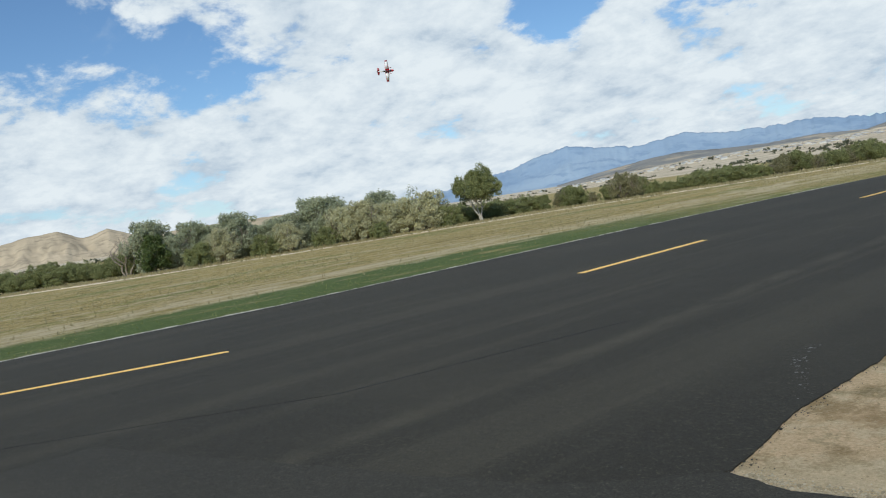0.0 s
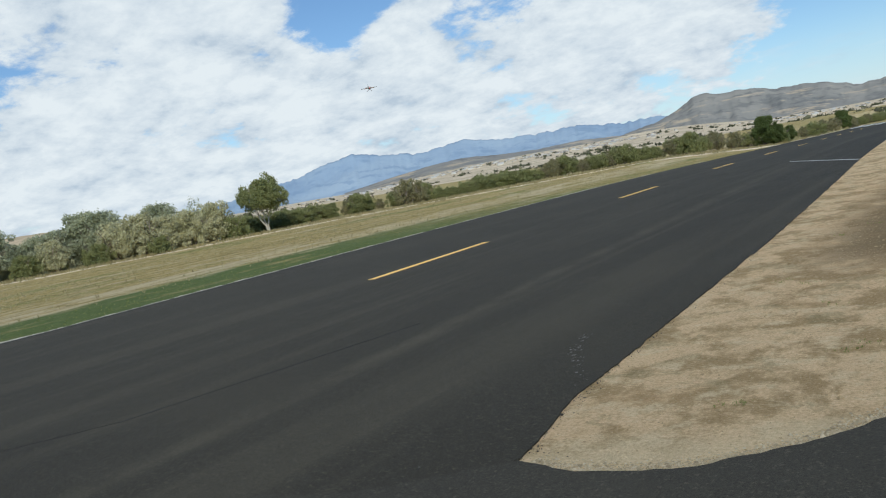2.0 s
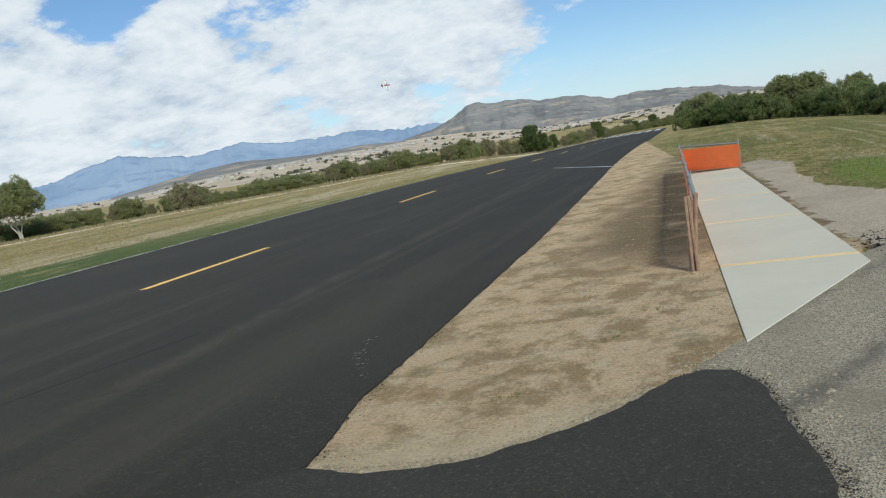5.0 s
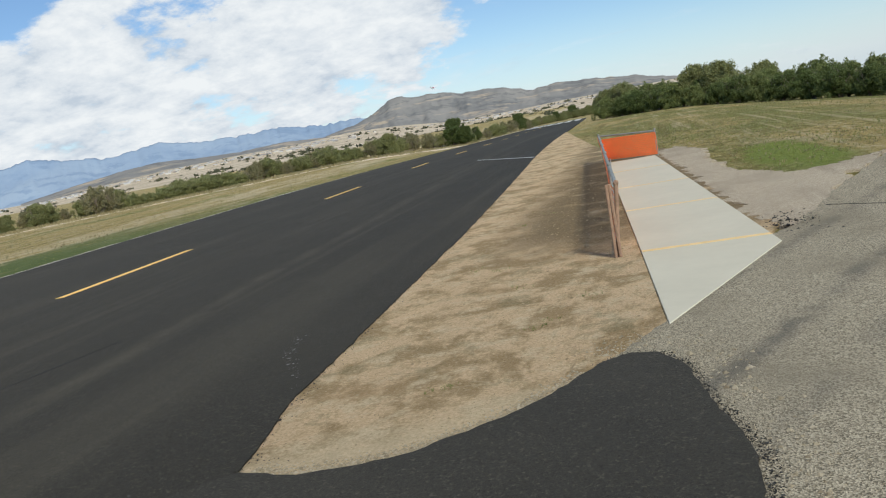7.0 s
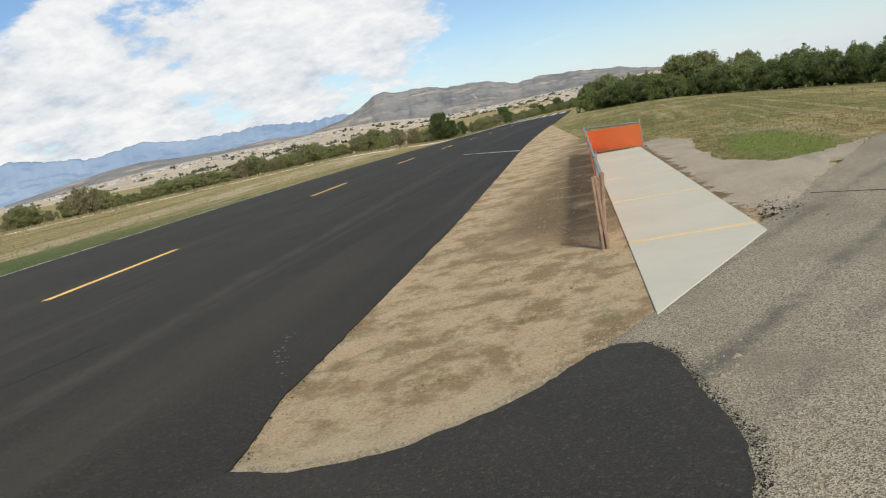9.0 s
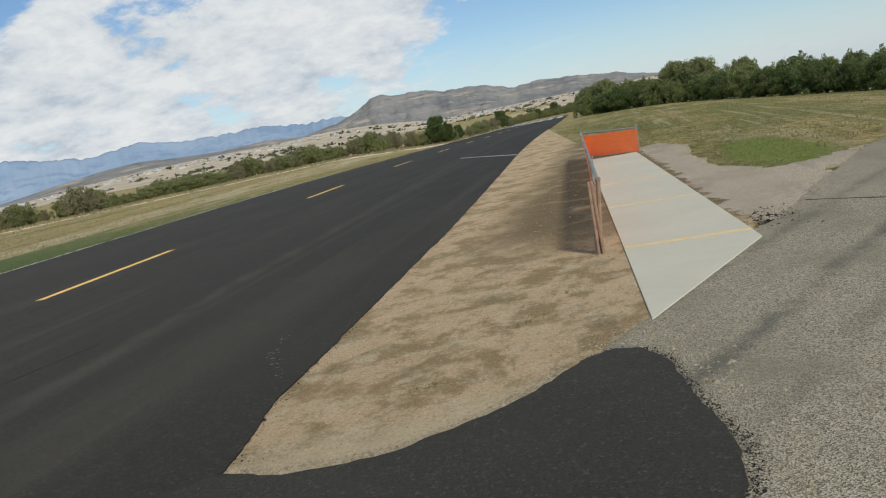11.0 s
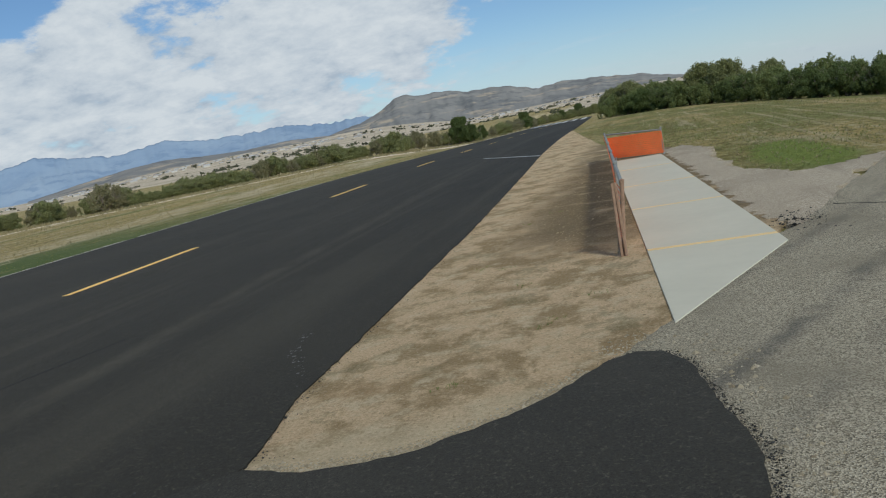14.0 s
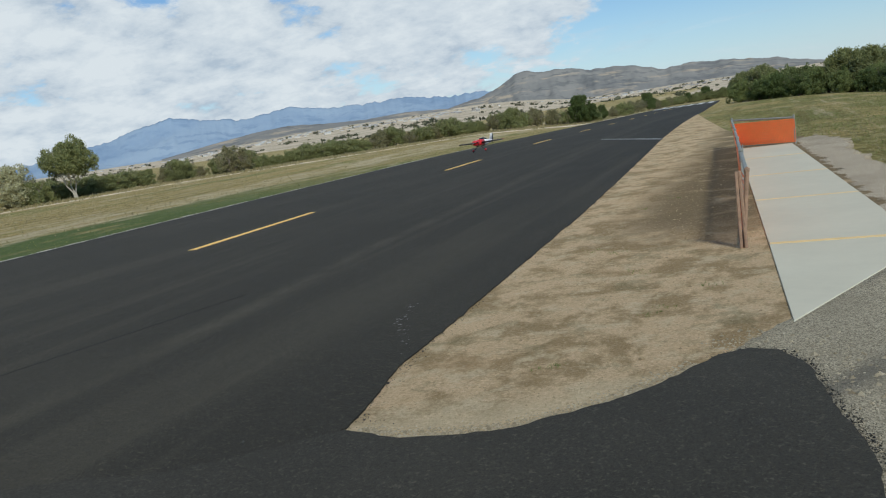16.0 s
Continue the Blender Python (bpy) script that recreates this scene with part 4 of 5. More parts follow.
def build_distance():
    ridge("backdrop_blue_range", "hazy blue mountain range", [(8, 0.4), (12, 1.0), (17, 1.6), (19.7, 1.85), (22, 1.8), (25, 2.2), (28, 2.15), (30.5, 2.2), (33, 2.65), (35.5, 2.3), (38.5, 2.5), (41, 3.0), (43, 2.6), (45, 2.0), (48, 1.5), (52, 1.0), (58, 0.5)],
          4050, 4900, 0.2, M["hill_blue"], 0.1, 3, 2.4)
    ridge("backdrop_grey_hills", "grey sagebrush hills with shaded gullies", [(-4, 0.3), (-2, 0.6), (0, 1.1), (2.5, 1.4), (4, 1.55), (5.5, 1.65), (7, 1.5), (9, 2.0), (10.5, 2.2), (12, 2.2), (13.5, 2.55), (15, 2.6), (16.4, 2.8), (17.2, 2.65), (18.2, 2.0), (19.5, 1.5), (22, 1.0), (25, 0.7), (28, 0.3)],
          3000, 3900, 0.15, M["hill_grey"], 0.14, 5, 1.0)
    ridge("backdrop_foothill", "low tan foothill", [(19, 0.5), (22, 1.0), (25, 1.2), (28, 1.1), (30.5, 1.2), (33, 1.45), (35.5, 1.3), (38, 1.0), (42, 0.4)],
          2300, 2950, 0.0, M["hill_grey"], 0.12, 8, 0.4)
    ridge("backdrop_tan_hills", "bare tan hills in sunlight", [(56, 0.6), (60, 1.2), (64, 1.3), (67, 1.3), (70, 1.2), (71.5, 1.4), (73, 2.0), (74.5, 1.6), (76, 2.25), (78, 2.1), (80, 1.7), (84, 2.0), (90, 1.6), (100, 1.4)],
          2000, 3000, 0.1, M["hill_tan"], 0.2, 9, 0.5)
    # the valley floor, rising gently to the hills
    verts, faces, n_a, n_d = [], [], 120, 14
    for j in range(n_d):
        d = 300 * (3100 / 300) ** (j / (n_d - 1))
        for i in range(n_a):
            az = -3 + (100 + 3) * i / (n_a - 1)
            z = EYE + d * math.tan(radians(valley_rise(az, j / (n_d - 1)) + 0.05 * noise.noise((az * 0.3, j * 0.4, 1))))
            if j == 0:
                z = -5.0
            x, y = polar(az, d)
            verts.append((x, y, z))
    for j in range(n_d - 1):
        for i in range(n_a - 1):
            a = j * n_a + i
            faces.append((a, a + n_a, a + n_a + 1, a + 1))
    ob = new("backdrop_valley", mesh_of("valley", verts, faces, M["plain_pale"]))
    tagged(ob, "pale dry valley floor dotted with scrub", "ground", kind="structure")


build_distance()


# ---- small ground detail ----
def scatter_mesh(name, points, size, material, seed, flat=0.6):
    """Small angular stones."""
    rng = np.random.default_rng(seed)
    base = np.array([(1, 0, 0), (0, 1, 0), (-1, 0, 0), (0, -1, 0), (0, 0, 1), (0, 0, -1)], float)
    tri = np.array([(0, 1, 4), (1, 2, 4), (2, 3, 4), (3, 0, 4), (1, 0, 5), (2, 1, 5), (3, 2, 5), (0, 3, 5)])
    v, f = [], []
    for i, (x, y, z) in enumerate(points):
        s = size * rng.lognormal(0, 0.45)
        q = base * (s * rng.uniform(0.6, 1.2, (6, 3))) * (1, 1, flat)
        a = rng.uniform(0, 6.28)
        r = np.array([[math.cos(a), -math.sin(a), 0], [math.sin(a), math.cos(a), 0], [0, 0, 1]])
        v.append(q @ r.T + (x, y, z + s * 0.2))
        f.append(tri + 6 * i)
    return mesh_of(name, np.concatenate(v).tolist(), np.concatenate(f).tolist(), material)


def tuft_mesh(name, points, tall, blades, material, seed):
    """Grass tufts: narrow bent blades."""
    rng = np.random.default_rng(seed)
    v, f = [], []
    for x, y, z in points:
        s = tall * rng.uniform(0.5, 1.3)
        for _ in range(blades):
            a = rng.uniform(0, 6.28)
            d = np.array((math.cos(a), math.sin(a), 0))
            w = np.array((-d[1], d[0], 0)) * s * 0.09
            o = np.array((x, y, z)) + d * rng.uniform(0, 0.35) * s
            lean = rng.uniform(0.2, 0.8) * s
            hgt = s * rng.uniform(0.5, 1.0)
            k = len(v)
            v += [o - w, o + w, o + d * lean * 0.4 + w * 0.7 + (0, 0, hgt * 0.7), o + d * lean * 0.4 - w * 0.7 + (0, 0, hgt * 0.7), o + d * lean + (0, 0, hgt)]
            f += [(k, k + 1, k + 2, k + 3), (k + 3, k + 2, k + 4)]
    return mesh_of(name, [tuple(p) for p in v], f, material)


def along(points, rng, n, spread):
    out = []
    seg = [(Vector(points[i]), Vector(points[i + 1])) for i in range(len(points) - 1)]
    ln = [(b - a).length for a, b in seg]
    for _ in range(n):
        a, b = rng.choices(seg, ln)[0]
        p = a.lerp(b, rng.random())
        d = Vector((b.y - a.y, a.x - b.x)).normalized()
        p = p + d * rng.gauss(0, spread)
        out.append((p.x, p.y, height(p.x, p.y)))
    return out


def build_detail():
    rng = random.Random(5)
    M["stone_pale"] = leaf_material("pale_gravel_stones", (0.24, 0.20, 0.135), (0.46, 0.395, 0.275), (0.66, 0.59, 0.45), 0.9)
    M["stone_dark"] = leaf_material("asphalt_crumbs", (0.02, 0.02, 0.02), (0.05, 0.05, 0.048), (0.12, 0.12, 0.11), 0.9)
    M["stone_dark_grey"] = leaf_material("scraped_chips", (0.08, 0.08, 0.075), (0.18, 0.175, 0.165), (0.36, 0.35, 0.33), 0.9)
    M["blade_dry"] = leaf_material("dry_grass_blades", (0.20, 0.17, 0.08), (0.36, 0.31, 0.16), (0.52, 0.46, 0.27), 0.8)
    M["blade_green"] = leaf_material("green_grass_blades", (0.10, 0.125, 0.035), (0.20, 0.23, 0.07), (0.33, 0.35, 0.13), 0.8)
    edge = [(-2.5, 3.98), (-2.16, 3.91), (-1.85, 3.96), (-1.52, 4.1), (-1.22, 4.3), (-0.95, 4.6), (-0.75, 4.88), (-0.6, 5.13)]
    me = scatter_mesh("edge_gravel", along(edge, rng, 4600, 0.05), 0.006, M["stone_pale"], 1)
    tagged(new("edge_gravel", me), "pale loose gravel along the earth's edge", "gravel", kind="stuff")
    apron = [(-0.5, 5.4), (-0.1, 5.75), (0.15, 5.5), (0.3, 4.6), (0.45, 3.9), (0.5, 3.0), (0.5, 2.4)]
    me = scatter_mesh("loose_gravel", along(apron, rng, 2400, 0.12), 0.008, M["stone_pale"], 2)
    tagged(new("loose_gravel", me), "loose grey gravel round the fresh asphalt", "gravel", kind="stuff")
    rim = [(-2.6, 3.9), (-2.74, 4.9), (-2.86, 6.65), (-2.96, 8.74), (-3.1, 12.67), (-3.35, 16.7)]
    me = scatter_mesh("asphalt_crumbs", along(rim, rng, 1500, 0.06) + along([(-3.2, 3.2), (-2.7, 4.3)], rng, 500, 0.2), 0.005, M["stone_dark"], 3)
    for v in me.vertices:
        v.co.z += 0.006
    rag = [(-0.55, 5.2), (-0.3, 5.38), (-0.13, 5.36), (0.04, 5.12), (0.1, 4.7), (0.18, 4.33), (0.29, 3.93), (0.34, 3.6), (0.25, 3.15), (0.14, 2.4)]
    me2 = scatter_mesh("apron_crumbs", along(rag, rng, 2600, 0.03), 0.0036, M["stone_dark"], 13)
    for v in me2.vertices:
        v.co.z += 0.008
    tagged(new("apron_crumbs", me2), "black crumbs along the fresh asphalt's ragged edge", "gravel", kind="stuff")
    tagged(new("asphalt_crumbs", me), "black asphalt crumbs along the runway's broken edge", "gravel", kind="stuff")
    pts = [(x, y, height(x, y)) for x, y in ((rng.uniform(-2.6, -0.2), rng.uniform(4.2, 20)) for _ in range(5000)) if x > -2.6 - 0.05 * y + 0.1]
    M["clod"] = leaf_material("earth_clods", (0.16, 0.115, 0.06), (0.36, 0.275, 0.16), (0.58, 0.47, 0.30), 0.9)
    me = scatter_mesh("earth_pebbles", pts, 0.0065, M["clod"], 4)
    tagged(new("earth_pebbles", me), "small pebbles strewn on the bare earth", "gravel", kind="stuff")
    pts = [(1.32 + rng.gauss(0, 0.16) + rng.random() * 0.3, 9.5 + rng.gauss(0, 0.35), 0.0) for _ in range(260)]
    me = scatter_mesh("dark_rubble", pts, 0.009, M["stone_dark"], 6)
    tagged(new("dark_rubble", me), "dark broken asphalt rubble beside the walkway", "rubble", kind="stuff")
    scrape = [(-3.58, 7.1), (-3.4, 6.5), (-3.12, 5.93), (-2.84, 5.45)]
    me = scatter_mesh("scraped_asphalt", along(scrape, rng, 1500, 0.04), 0.005, M["stone_dark_grey"], 5, 0.12)
    for v in me.vertices:
        v.co.z += 0.009
    tagged(new("scraped_asphalt", me), "pale scraped chips of a crumbling asphalt patch", "asphalt damage", kind="stuff")
    me = strip_mesh("pavement_crack", [(1.95, 10.3), (5.6, 7.0), (5.6, 6.97), (1.95, 10.27)], 0.0105, M["tar"], 0.012, 64)
    tagged(new("pavement_crack", me), "tarred crack across the grey pavement", "crack", kind="structure")
    # weeds on the earth
    weeds = [(-1.12, 6.35), (-0.98, 6.55), (-2.2, 9.3), (-1.85, 9.1), (-1.6, 5.1), (-0.72, 7.3), (-1.45, 8.0), (-2.05, 12.5), (-1.7, 13.5)]
    pts = [(x + rng.gauss(0, 0.06), y + rng.gauss(0, 0.06), 0.0) for x, y in weeds for _ in range(14)]
    tagged(new("earth_weeds", tuft_mesh("earth_weeds", pts, 0.022, 4, M["blade_green"], 7)), "small weeds sprouting on the bare earth", "weeds", kind="stuff")
    # field grass beyond the walkway
    pts = []
    while len(pts) < 9000:
        y = 13.5 + 60 * rng.random() ** 1.7
        x = rng.uniform(-0.2 - 0.07 * y, 0.6 * y)
        d = noise.noise((x * 0.25, y * 0.12, 4.0))
        if (y > 24 or x > 1.6 and y > 14.2 + 0.2 * abs(x - 2.5)) and x > -0.6 - 0.05 * y and d > rng.uniform(-0.5, 0.4) and not (x > 0.9 * (y - 11.0) * 0.75):
            pts.append((x, y, height(x, y) - 0.04))
    cut = len(pts) // 2
    tagged(new("field_grass_dry", tuft_mesh("field_grass_dry", pts[:cut], 0.055, 5, M["blade_dry"], 8)), "short dry grass of the mown field", "grass", kind="stuff")
    tagged(new("field_grass_green", tuft_mesh("field_grass_green", pts[cut:], 0.05, 5, M["blade_green"], 9)), "short green grass of the mown field", "grass", kind="stuff")
    # grass beyond the runway
    pts, pale = [], []
    for _ in range(9000):
        a, s = RUN_W + 0.1 + 34 * rng.random() ** 1.3, rng.uniform(-8, 75)
        x, y = rw(-a, s)
        if a < RUN_W + 4.5:
            pts.append((x, y, height(x, y) - 0.04))
        elif noise.noise((x * 0.12, y * 0.05, 2.0)) > rng.uniform(-0.6, 0.5):
            pale.append((x, y, height(x, y) - 0.04))
    tagged(new("strip_grass", tuft_mesh("strip_grass", pts, 0.06, 4, M["blade_green"], 10)), "green grass strip beside the runway", "grass", kind="stuff")
    tagged(new("meadow_grass", tuft_mesh("meadow_grass", pale, 0.11, 4, M["blade_dry"], 11)), "dry straw-coloured grass across the runway", "grass", kind="stuff")
    # tall pale grass at the foot of the far bushes
    row_az = [7, 8.5, 10, 12, 17, 22, 28, 35, 42, 48, 55, 62, 70, 80, 95]
    row_d = [242, 188, 148, 112, 99, 93, 86, 82, 80, 75, 71, 69, 69, 76, 83]
    pts = []
    for _ in range(11000):
        az = rng.uniform(7, 95)
        x, y = polar(az, float(np.interp(az, row_az, row_d)) + rng.gauss(-0.9, 1.4))
        pts.append((x, y, height(x, y) - 0.04))
    tagged(new("bank_grass", tuft_mesh("bank_grass", pts, 0.26, 5, M["blade_dry"], 12)), "tall pale dry grass at the foot of the bushes", "grass", kind="stuff")


build_detail()


# ---- valley: houses and scrub ----
def valley_z(az, d):
    j = 13 * math.log(d / 300) / math.log(3100 / 300)
    return EYE + d * math.tan(radians(valley_rise(az, j / 13)))


def build_village():
    rng = random.Random(8)
    walls = [plain("pale_house_wall", (0.62, 0.59, 0.53), 0.8, vary=0.08), plain("tan_house_wall", (0.52, 0.44, 0.33), 0.8, vary=0.08)]
    roofs = [plain("grey_roof", (0.26, 0.25, 0.24), 0.8, vary=0.15), plain("pale_metal_roof", (0.5, 0.5, 0.49), 0.5, vary=0.06)]
    protos = []
    for i, (lx, ly, hz) in enumerate(((7, 5, 2.0), (8, 5, 2.2), (12, 6, 2.4), (5, 5, 2.8))):
        ho = new("house")
        tagged(ho, ("pale distant house with a dark gabled roof", "tan distant house with a pale metal roof", "long pale distant barn with a metal roof", "small tan distant house with a dark roof")[i], "house", "houses of the far village")
        bm = bmesh.new()
        box(bm, (lx, ly, hz + 3), (0, 0, hz / 2 - 1.5))
        part("wall", bm, walls[i % 2], ho)
        bm = bmesh.new()
        o = 0.5
        vs = [bm.verts.new(p) for p in ((-lx / 2 - o, -ly / 2 - o, hz), (lx / 2 + o, -ly / 2 - o, hz), (lx / 2 + o, ly / 2 + o, hz), (-lx / 2 - o, ly / 2 + o, hz), (-lx / 2 - o, 0, hz + 1.2), (lx / 2 + o, 0, hz + 1.2))]
        for q in ((0, 1, 5, 4), (2, 3, 4, 5), (0, 4, 3), (1, 2, 5), (3, 2, 1, 0)):
            bm.faces.new([vs[k] for k in q])
        part("roof", bm, roofs[(0, 1, 1, 0)[i]], ho)
        protos.append(ho)
    used = set()
    for k in range(290):
        az = rng.choice([rng.uniform(14, 46), rng.uniform(20, 42), rng.uniform(20, 42), rng.uniform(2, 14)])
        d = rng.uniform(1650, 2450)
        x, y = polar(az, d)
        i = rng.choice([0, 0, 1, 2, 3])
        m = Matrix.LocRotScale((x, y, valley_z(az, d)), Euler((0, 0, radians(az + rng.uniform(-40, 40)))), None)
        if i not in used:
            used.add(i)
            protos[i].matrix_basis = m
        else:
            copy_thing(protos[i], m)
    # scrub and field trees of the valley floor
    pts = []
    for _ in range(4200):
        az = rng.uniform(-6, 95)
        d = 380 * (2600 / 380) ** rng.random()
        if noise.noise((az * 0.35, math.log(d) * 6, 3.0)) > rng.uniform(-0.1, 0.6):
            x, y = polar(az, d)
            pts.append((x, y, valley_z(az, d), d))
    lobes_v, lobes_f = [], []
    r2 = np.random.default_rng(4)
    for x, y, z, d in pts:
        w = r2.uniform(0.6, 1.7) * (0.6 + d / 1400)
        for _ in range(14):
            c = np.array((x, y, z)) + r2.normal(size=3) * (w, w, w * 0.35) + (0, 0, w * 0.45)
            a, b = r2.normal(size=3) * w * 0.55, r2.normal(size=3) * w * 0.55
            k = len(lobes_v)
            lobes_v += [tuple(c - a), tuple(c + b), tuple(c + a), tuple(c - b)]
            lobes_f.append((k, k + 1, k + 2, k + 3))
    M["scrub"] = leaf_material("grey_green_scrub", (0.06, 0.066, 0.04), (0.11, 0.115, 0.07), (0.18, 0.18, 0.11))
    me = mesh_of("valley_scrub", lobes_v, lobes_f, M["scrub"])
    tagged(new("valley_scrub", me), "dark scrub and field trees across the far valley", "scrub", kind="stuff")


build_village()


# ---- model aeroplane ----
def loft(bm, rings):
    """Skin a list of rings (each a list of points) and cap the ends."""
    vs = [[bm.verts.new(p) for p in r] for r in rings]
    n = len(rings[0])
    for a, b in zip(vs, vs[1:]):
        for i in range(n):
            bm.faces.new((a[i], a[(i + 1) % n], b[(i + 1) % n], b[i]))
    bm.faces.new(list(reversed(vs[0])))
    bm.faces.new(vs[-1])
    bmesh.ops.recalc_face_normals(bm, faces=bm.faces)
    for f in bm.faces:
        f.smooth = True


def hull_ring(y, cz, w, hgt, n=14):
    return [(math.copysign(abs(math.cos(a)) ** 0.75, math.cos(a)) * w * 0.42, y, cz + math.copysign(abs(math.sin(a)) ** 0.75, math.sin(a)) * hgt * 0.40) for a in (6.2832 * i / n for i in range(n))]


def foil_ring(x, y, z, chord, thick, axis="x"):
    prof = [(0.0, 0.0), (0.06, 0.5), (0.28, 1.0), (0.62, 0.6), (1.0, 0.06), (1.0, -0.06), (0.62, -0.6), (0.28, -1.0), (0.06, -0.5)]
    if axis == "x":
        return [(x, y - c * chord, z + t * thick / 2) for c, t in prof]
    return [(x + t * thick / 2, y - c * chord, z) for c, t in prof]


def build_plane():
    red = plain("red_film_covering", (0.62, 0.025, 0.03), 0.3, vary=0.06)
    white = plain("white_film_covering", (0.8, 0.8, 0.79), 0.3, vary=0.04)
    dark_red = plain("dark_red_film", (0.30, 0.02, 0.025), 0.3, vary=0.06)
    black = plain("black_film_covering", (0.03, 0.03, 0.035), 0.3, vary=0.1)
    rubber = plain("tyre_rubber", (0.03, 0.03, 0.03), 0.8, vary=0.1)
    canopy_m = plain("smoked_canopy", (0.03, 0.035, 0.045), 0.08, vary=0.05)
    alloy = plain("spinner_alloy", (0.7, 0.7, 0.7), 0.25, 0.9, vary=0.05)
    pl = new("model_aeroplane")
    tagged(pl, "red, white and black aerobatic model aeroplane with fixed gear", "aeroplane")
    bm = bmesh.new()
    loft(bm, [hull_ring(0.98, 0.0, 0.26, 0.28), hull_ring(0.9, 0.0, 0.33, 0.36), hull_ring(0.62, 0.0, 0.35, 0.40)])
    part("cowl", bm, red, pl, "red engine cowl")
    bm = bmesh.new()
    loft(bm, [hull_ring(0.62, 0.0, 0.34, 0.39), hull_ring(0.3, 0.02, 0.34, 0.42), hull_ring(-0.1, 0.02, 0.30, 0.42)])
    part("front_fuselage", bm, red, pl)
    bm = bmesh.new()
    loft(bm, [hull_ring(-0.1, 0.02, 0.298, 0.418), hull_ring(-0.55, 0.03, 0.21, 0.34), hull_ring(-1.0, 0.05, 0.12, 0.24), hull_ring(-1.25, 0.06, 0.06, 0.17)])
    part("rear_fuselage", bm, white, pl, "white rear fuselage")
    bm = bmesh.new()
    loft(bm, [hull_ring(0.6, -0.185, 0.22, 0.06), hull_ring(0.0, -0.185, 0.22, 0.06), hull_ring(-0.6, -0.125, 0.15, 0.06)])
    part("belly", bm, black, pl, "black belly panel")
    bm = bmesh.new()
    loft(bm, [hull_ring(0.3, 0.2, 0.1, 0.05), hull_ring(0.15, 0.22, 0.17, 0.11), hull_ring(-0.1, 0.23, 0.18, 0.13), hull_ring(-0.4, 0.2, 0.12, 0.1), hull_ring(-0.6, 0.17, 0.05, 0.05)])
    part("canopy", bm, canopy_m, pl, "smoked canopy")
    for s in (-1, 1):
        bm = bmesh.new()
        loft(bm, [foil_ring(s * 0.1, 0.38, 0.0, 0.56, 0.085), foil_ring(s * 0.85, 0.29, 0.015, 0.42, 0.06)])
        wing = part("wing", bm, red, pl, "red wing panel")
        bm = bmesh.new()
        loft(bm, [foil_ring(s * 0.85, 0.29, 0.015, 0.42, 0.06), foil_ring(s * 1.36, 0.23, 0.022, 0.33, 0.05), foil_ring(s * 1.41, 0.19, 0.023, 0.26, 0.02)])
        part("wing_tip", bm, dark_red, wing, "dark red wing tip")
        bm = bmesh.new()
        loft(bm, [foil_ring(s * 0.17, 0.31, 0.034, 0.48, 0.045), foil_ring(s * 1.3, 0.21, 0.036, 0.31, 0.034)])
        part("wing_panel", bm, white, wing, "white upper wing panel")
        bm = bmesh.new()
        loft(bm, [foil_ring(s * 0.22, 0.27, -0.03, 0.40, 0.034), foil_ring(s * 1.2, 0.19, -0.006, 0.27, 0.03)])
        part("under_panel", bm, white, wing, "white panel under the wing")
        # black strip added so the wing looks dark from the front
        bm = bmesh.new()
        loft(bm, [foil_ring(s * 0.17, 0.40, 0.0, 0.12, 0.095), foil_ring(s * 1.38, 0.25, 0.022, 0.09, 0.06)])
        part("leading_edge", bm, black, wing, "black strip added along the leading edge")
        bm = bmesh.new()
        loft(bm, [foil_ring(s * 0.02, -0.92, 0.06, 0.34, 0.03), foil_ring(s * 0.46, -0.99, 0.06, 0.24, 0.018)])
        part("tailplane", bm, dark_red, pl, "dark red tailplane")
        bm = bmesh.new()
        tube(bm, (s * 0.1, 0.4, -0.17), (s * 0.36, 0.44, -0.42), 0.022, 0.014, 8)
        part("gear_leg", bm, black, pl)
        bm = bmesh.new()
        bmesh.ops.create_cone(bm, cap_ends=True, segments=18, radius1=0.075, radius2=0.075, depth=0.045, matrix=Matrix.Translation((s * 0.385, 0.44, -0.43)) @ Matrix.Rotation(radians(90), 4, "Y"))
        bmesh.ops.bevel(bm, geom=[e for e in bm.edges], offset=0.012, segments=2, affect="EDGES")
        wheel = part("wheel", bm, rubber, pl, "small black wheel")
        bm = bmesh.new()
        loft(bm, [[(s * 0.385 + p[0], p[1], p[2]) for p in hull_ring(0.56, -0.41, 0.04, 0.05)], [(s * 0.385 + p[0], p[1], p[2]) for p in hull_ring(0.46, -0.4, 0.085, 0.12)], [(s * 0.385 + p[0], p[1], p[2]) for p in hull_ring(0.28, -0.39, 0.02, 0.03)]])
        part("wheel_spat", bm, red, wheel, "red wheel spat")
    bm = bmesh.new()
    loft(bm, [foil_ring(0, -0.88, 0.14, 0.4, 0.03, "y"), foil_ring(0, -1.02, 0.36, 0.3, 0.024, "y"), foil_ring(0, -1.1, 0.47, 0.2, 0.016, "y")])
    fin = part("fin", bm, white, pl, "white fin")
    bm = bmesh.new()
    loft(bm, [foil_ring(0, -1.24, 0.0, 0.12, 0.022, "y"), foil_ring(0, -1.29, 0.3, 0.13, 0.02, "y"), foil_ring(0, -1.29, 0.49, 0.08, 0.014, "y")])
    part("rudder", bm, black, fin, "black rudder")
    bm = bmesh.new()
    loft(bm, [hull_ring(0.98, 0.0, 0.13, 0.13), hull_ring(1.06, 0.0, 0.09, 0.09), hull_ring(1.12, 0.0, 0.02, 0.02)])
    part("spinner", bm, alloy, pl, "polished spinner")
    bm = bmesh.new()
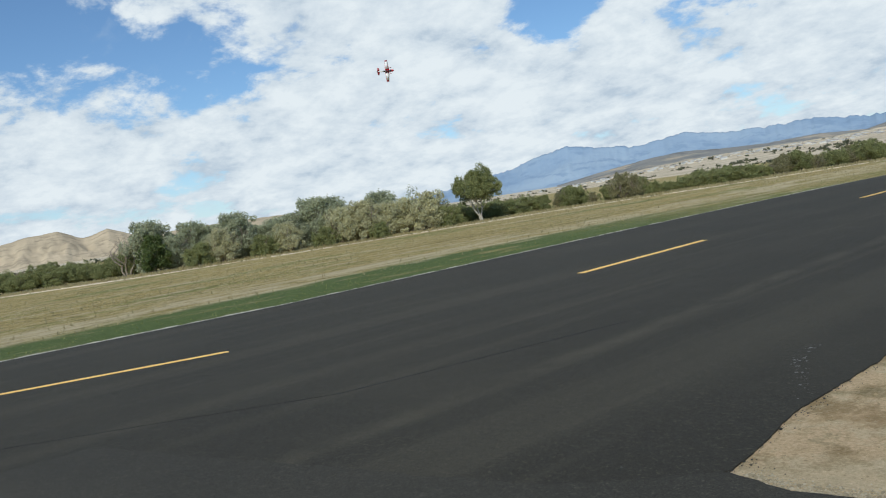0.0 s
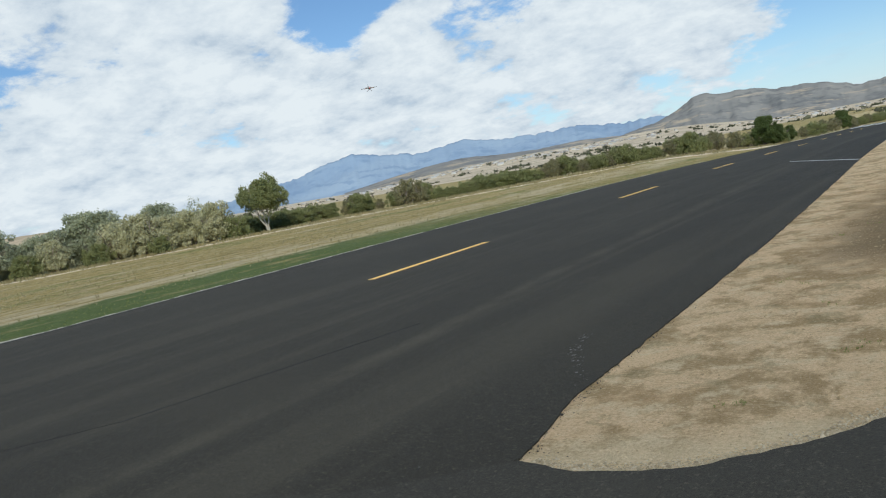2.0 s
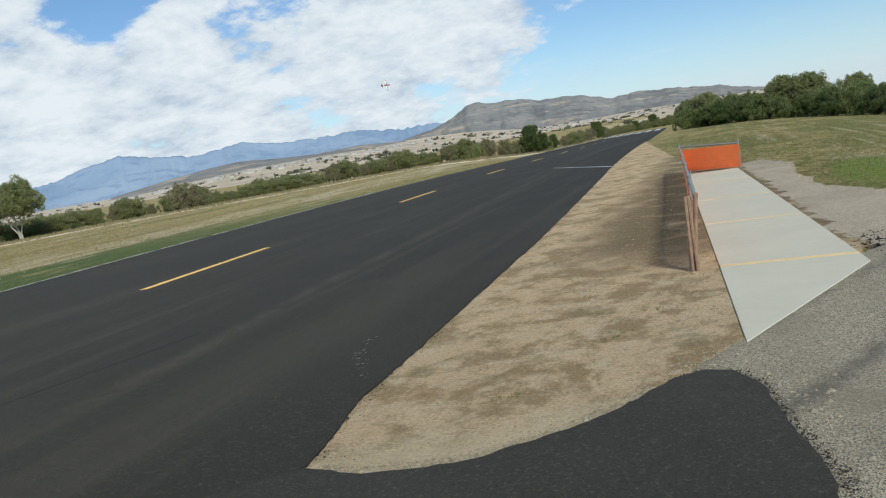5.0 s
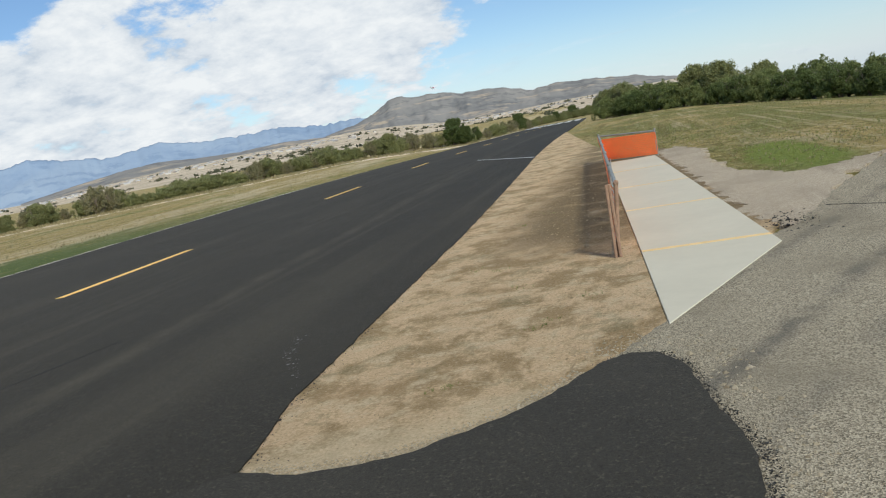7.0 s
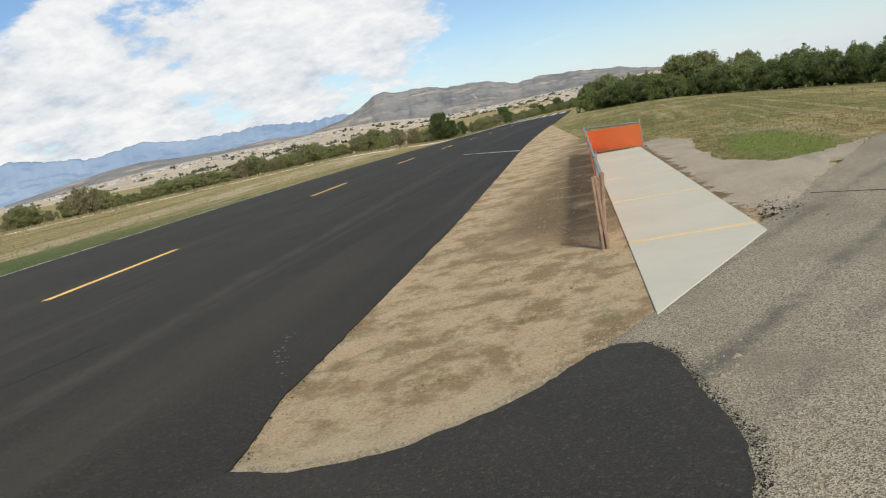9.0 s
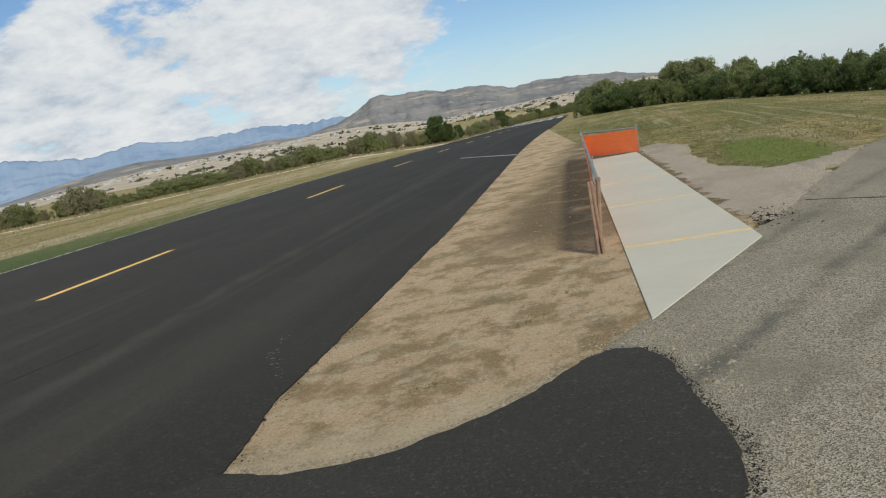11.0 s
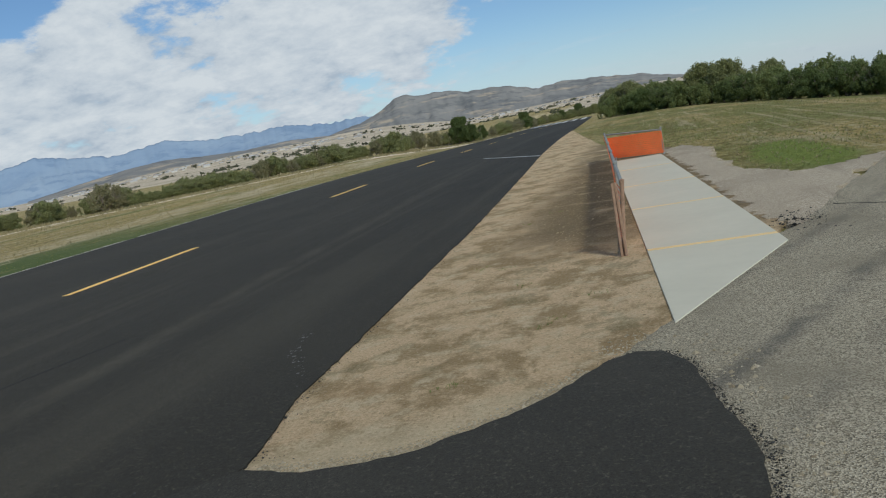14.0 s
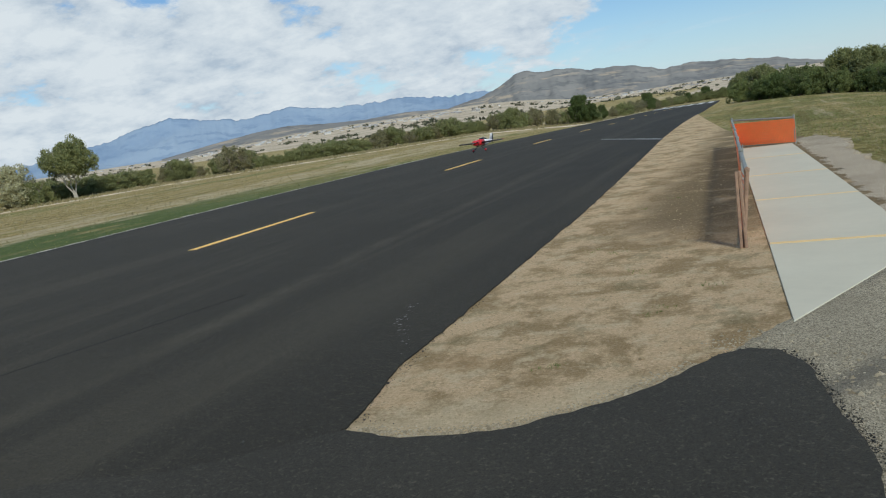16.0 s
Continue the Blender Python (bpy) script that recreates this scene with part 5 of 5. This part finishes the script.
    for s in (-1, 1):
        loft(bm, [[(s * 0.04 + a, 1.03 + b, c) for a, b, c in ((0, -0.02, -0.02), (0, 0.02, 0.02), (0, 0.02, 0.03), (0, -0.02, -0.01))], [(s * 0.2 + a, 1.03 + b, c) for a, b, c in ((0, -0.01, -0.035), (0, 0.01, 0.03), (0, 0.012, 0.035), (0, -0.008, -0.03))], [(s * 0.33 + a, 1.03 + b, c) for a, b, c in ((0, 0, -0.015), (0, 0.004, 0.015), (0, 0.006, 0.018), (0, 0.002, -0.012))]])
    part("propeller", bm, black, pl, "black two-blade propeller")
    bm = bmesh.new()
    tube(bm, (0, -1.1, 0.0), (0, -1.32, -0.1), 0.01, 0.008, 6)
    bmesh.ops.create_cone(bm, cap_ends=True, segments=12, radius1=0.025, radius2=0.025, depth=0.02, matrix=Matrix.Translation((0, -1.33, -0.12)) @ Matrix.Rotation(radians(90), 4, "Y"))
    part("tail_wheel", bm, rubber, pl, "tiny tail wheel")
    return pl


aeroplane = build_plane()


# ---- what moves ----
def motions():
    # seconds, bearing, elevation, distance, pitch, bank (right positive), heading (left positive)
    flight = [
        (0.0, 52.78, 10.12, 106, 4, -82, -20), (0.5, 47.38, 9.02, 114, 2, -58, -2), (1.0, 44.05, 8.09, 124, 0, -24, 18),
        (1.5, 40.80, 7.59, 134, 0, -6, 30), (2.0, 38.96, 7.36, 144, 0, 0, 34), (2.5, 36.82, 7.06, 153, 0, 4, 28),
        (3.0, 34.24, 6.85, 163, 0, 14, 10), (3.5, 31.24, 6.50, 173, 0, 42, -10), (4.0, 28.04, 5.93, 184, 0, 68, -26),
        (4.5, 25.40, 5.31, 196, 0, 80, -38), (5.0, 22.46, 4.99, 208, 0, 78, -42), (6.2, 16.6, 3.7, 252, -2, 35, -28),
        (7.5, 12.55, 2.37, 300, -2, 8, -18), (8.0, 11.40, 1.80, 318, -2, 10, -18), (8.5, 10.51, 1.53, 335, -2, 20, -28),
        (9.0, 10.12, 1.18, 348, 0, 45, -50), (9.6, 9.6, 1.0, 352, 2, 55, -95), (10.4, 9.3, 0.85, 325, 0, 45, -150),
        (11.4, 9.72, 0.64, 276, 0, 8, -185), (12.0, 9.95, 0.66, 241, 2, -4, -188), (12.6, 10.08, 0.56, 208, 3, 3, -188),
        (12.9, 10.49, 0.45, 192, 3, 0, -188), (13.2, 10.75, 0.18, 176, 3, -4, -187), (13.5, 10.97, -0.14, 158, 2, 3, -187),
        (13.8, 11.74, -0.48, 141, 3, 0, -187), (14.1, 12.50, -0.62, 124, 4, -3, -186), (14.4, 13.37, -0.78, 106, 4, 2, -186),
        (14.7, 14.11, -0.86, 88, 5, 2, -186), (15.0, 15.22, -1.04, 66, 5, 1, -186),
    ]
    rows = []
    for t, az, el, d, pitch, bank, heading in flight:
        x, y = polar(az, d)
        rows.append((t, pose(x, y, EYE + d * math.tan(radians(el)), pitch, bank, heading)))
    # rolling out on its wheels
    for t, x, y, pitch in ((15.25, -16.55, 57.5, 4), (15.5, -15.9, 51.0, 3), (15.75, -15.7, 46.3, 2), (16.0, -15.5, 42.6, 2)):
        rows.append((t, pose(x, y, height(x, y) + 0.012 + 0.505, pitch, 1, -188)))
    walk(aeroplane, rows)


motions()
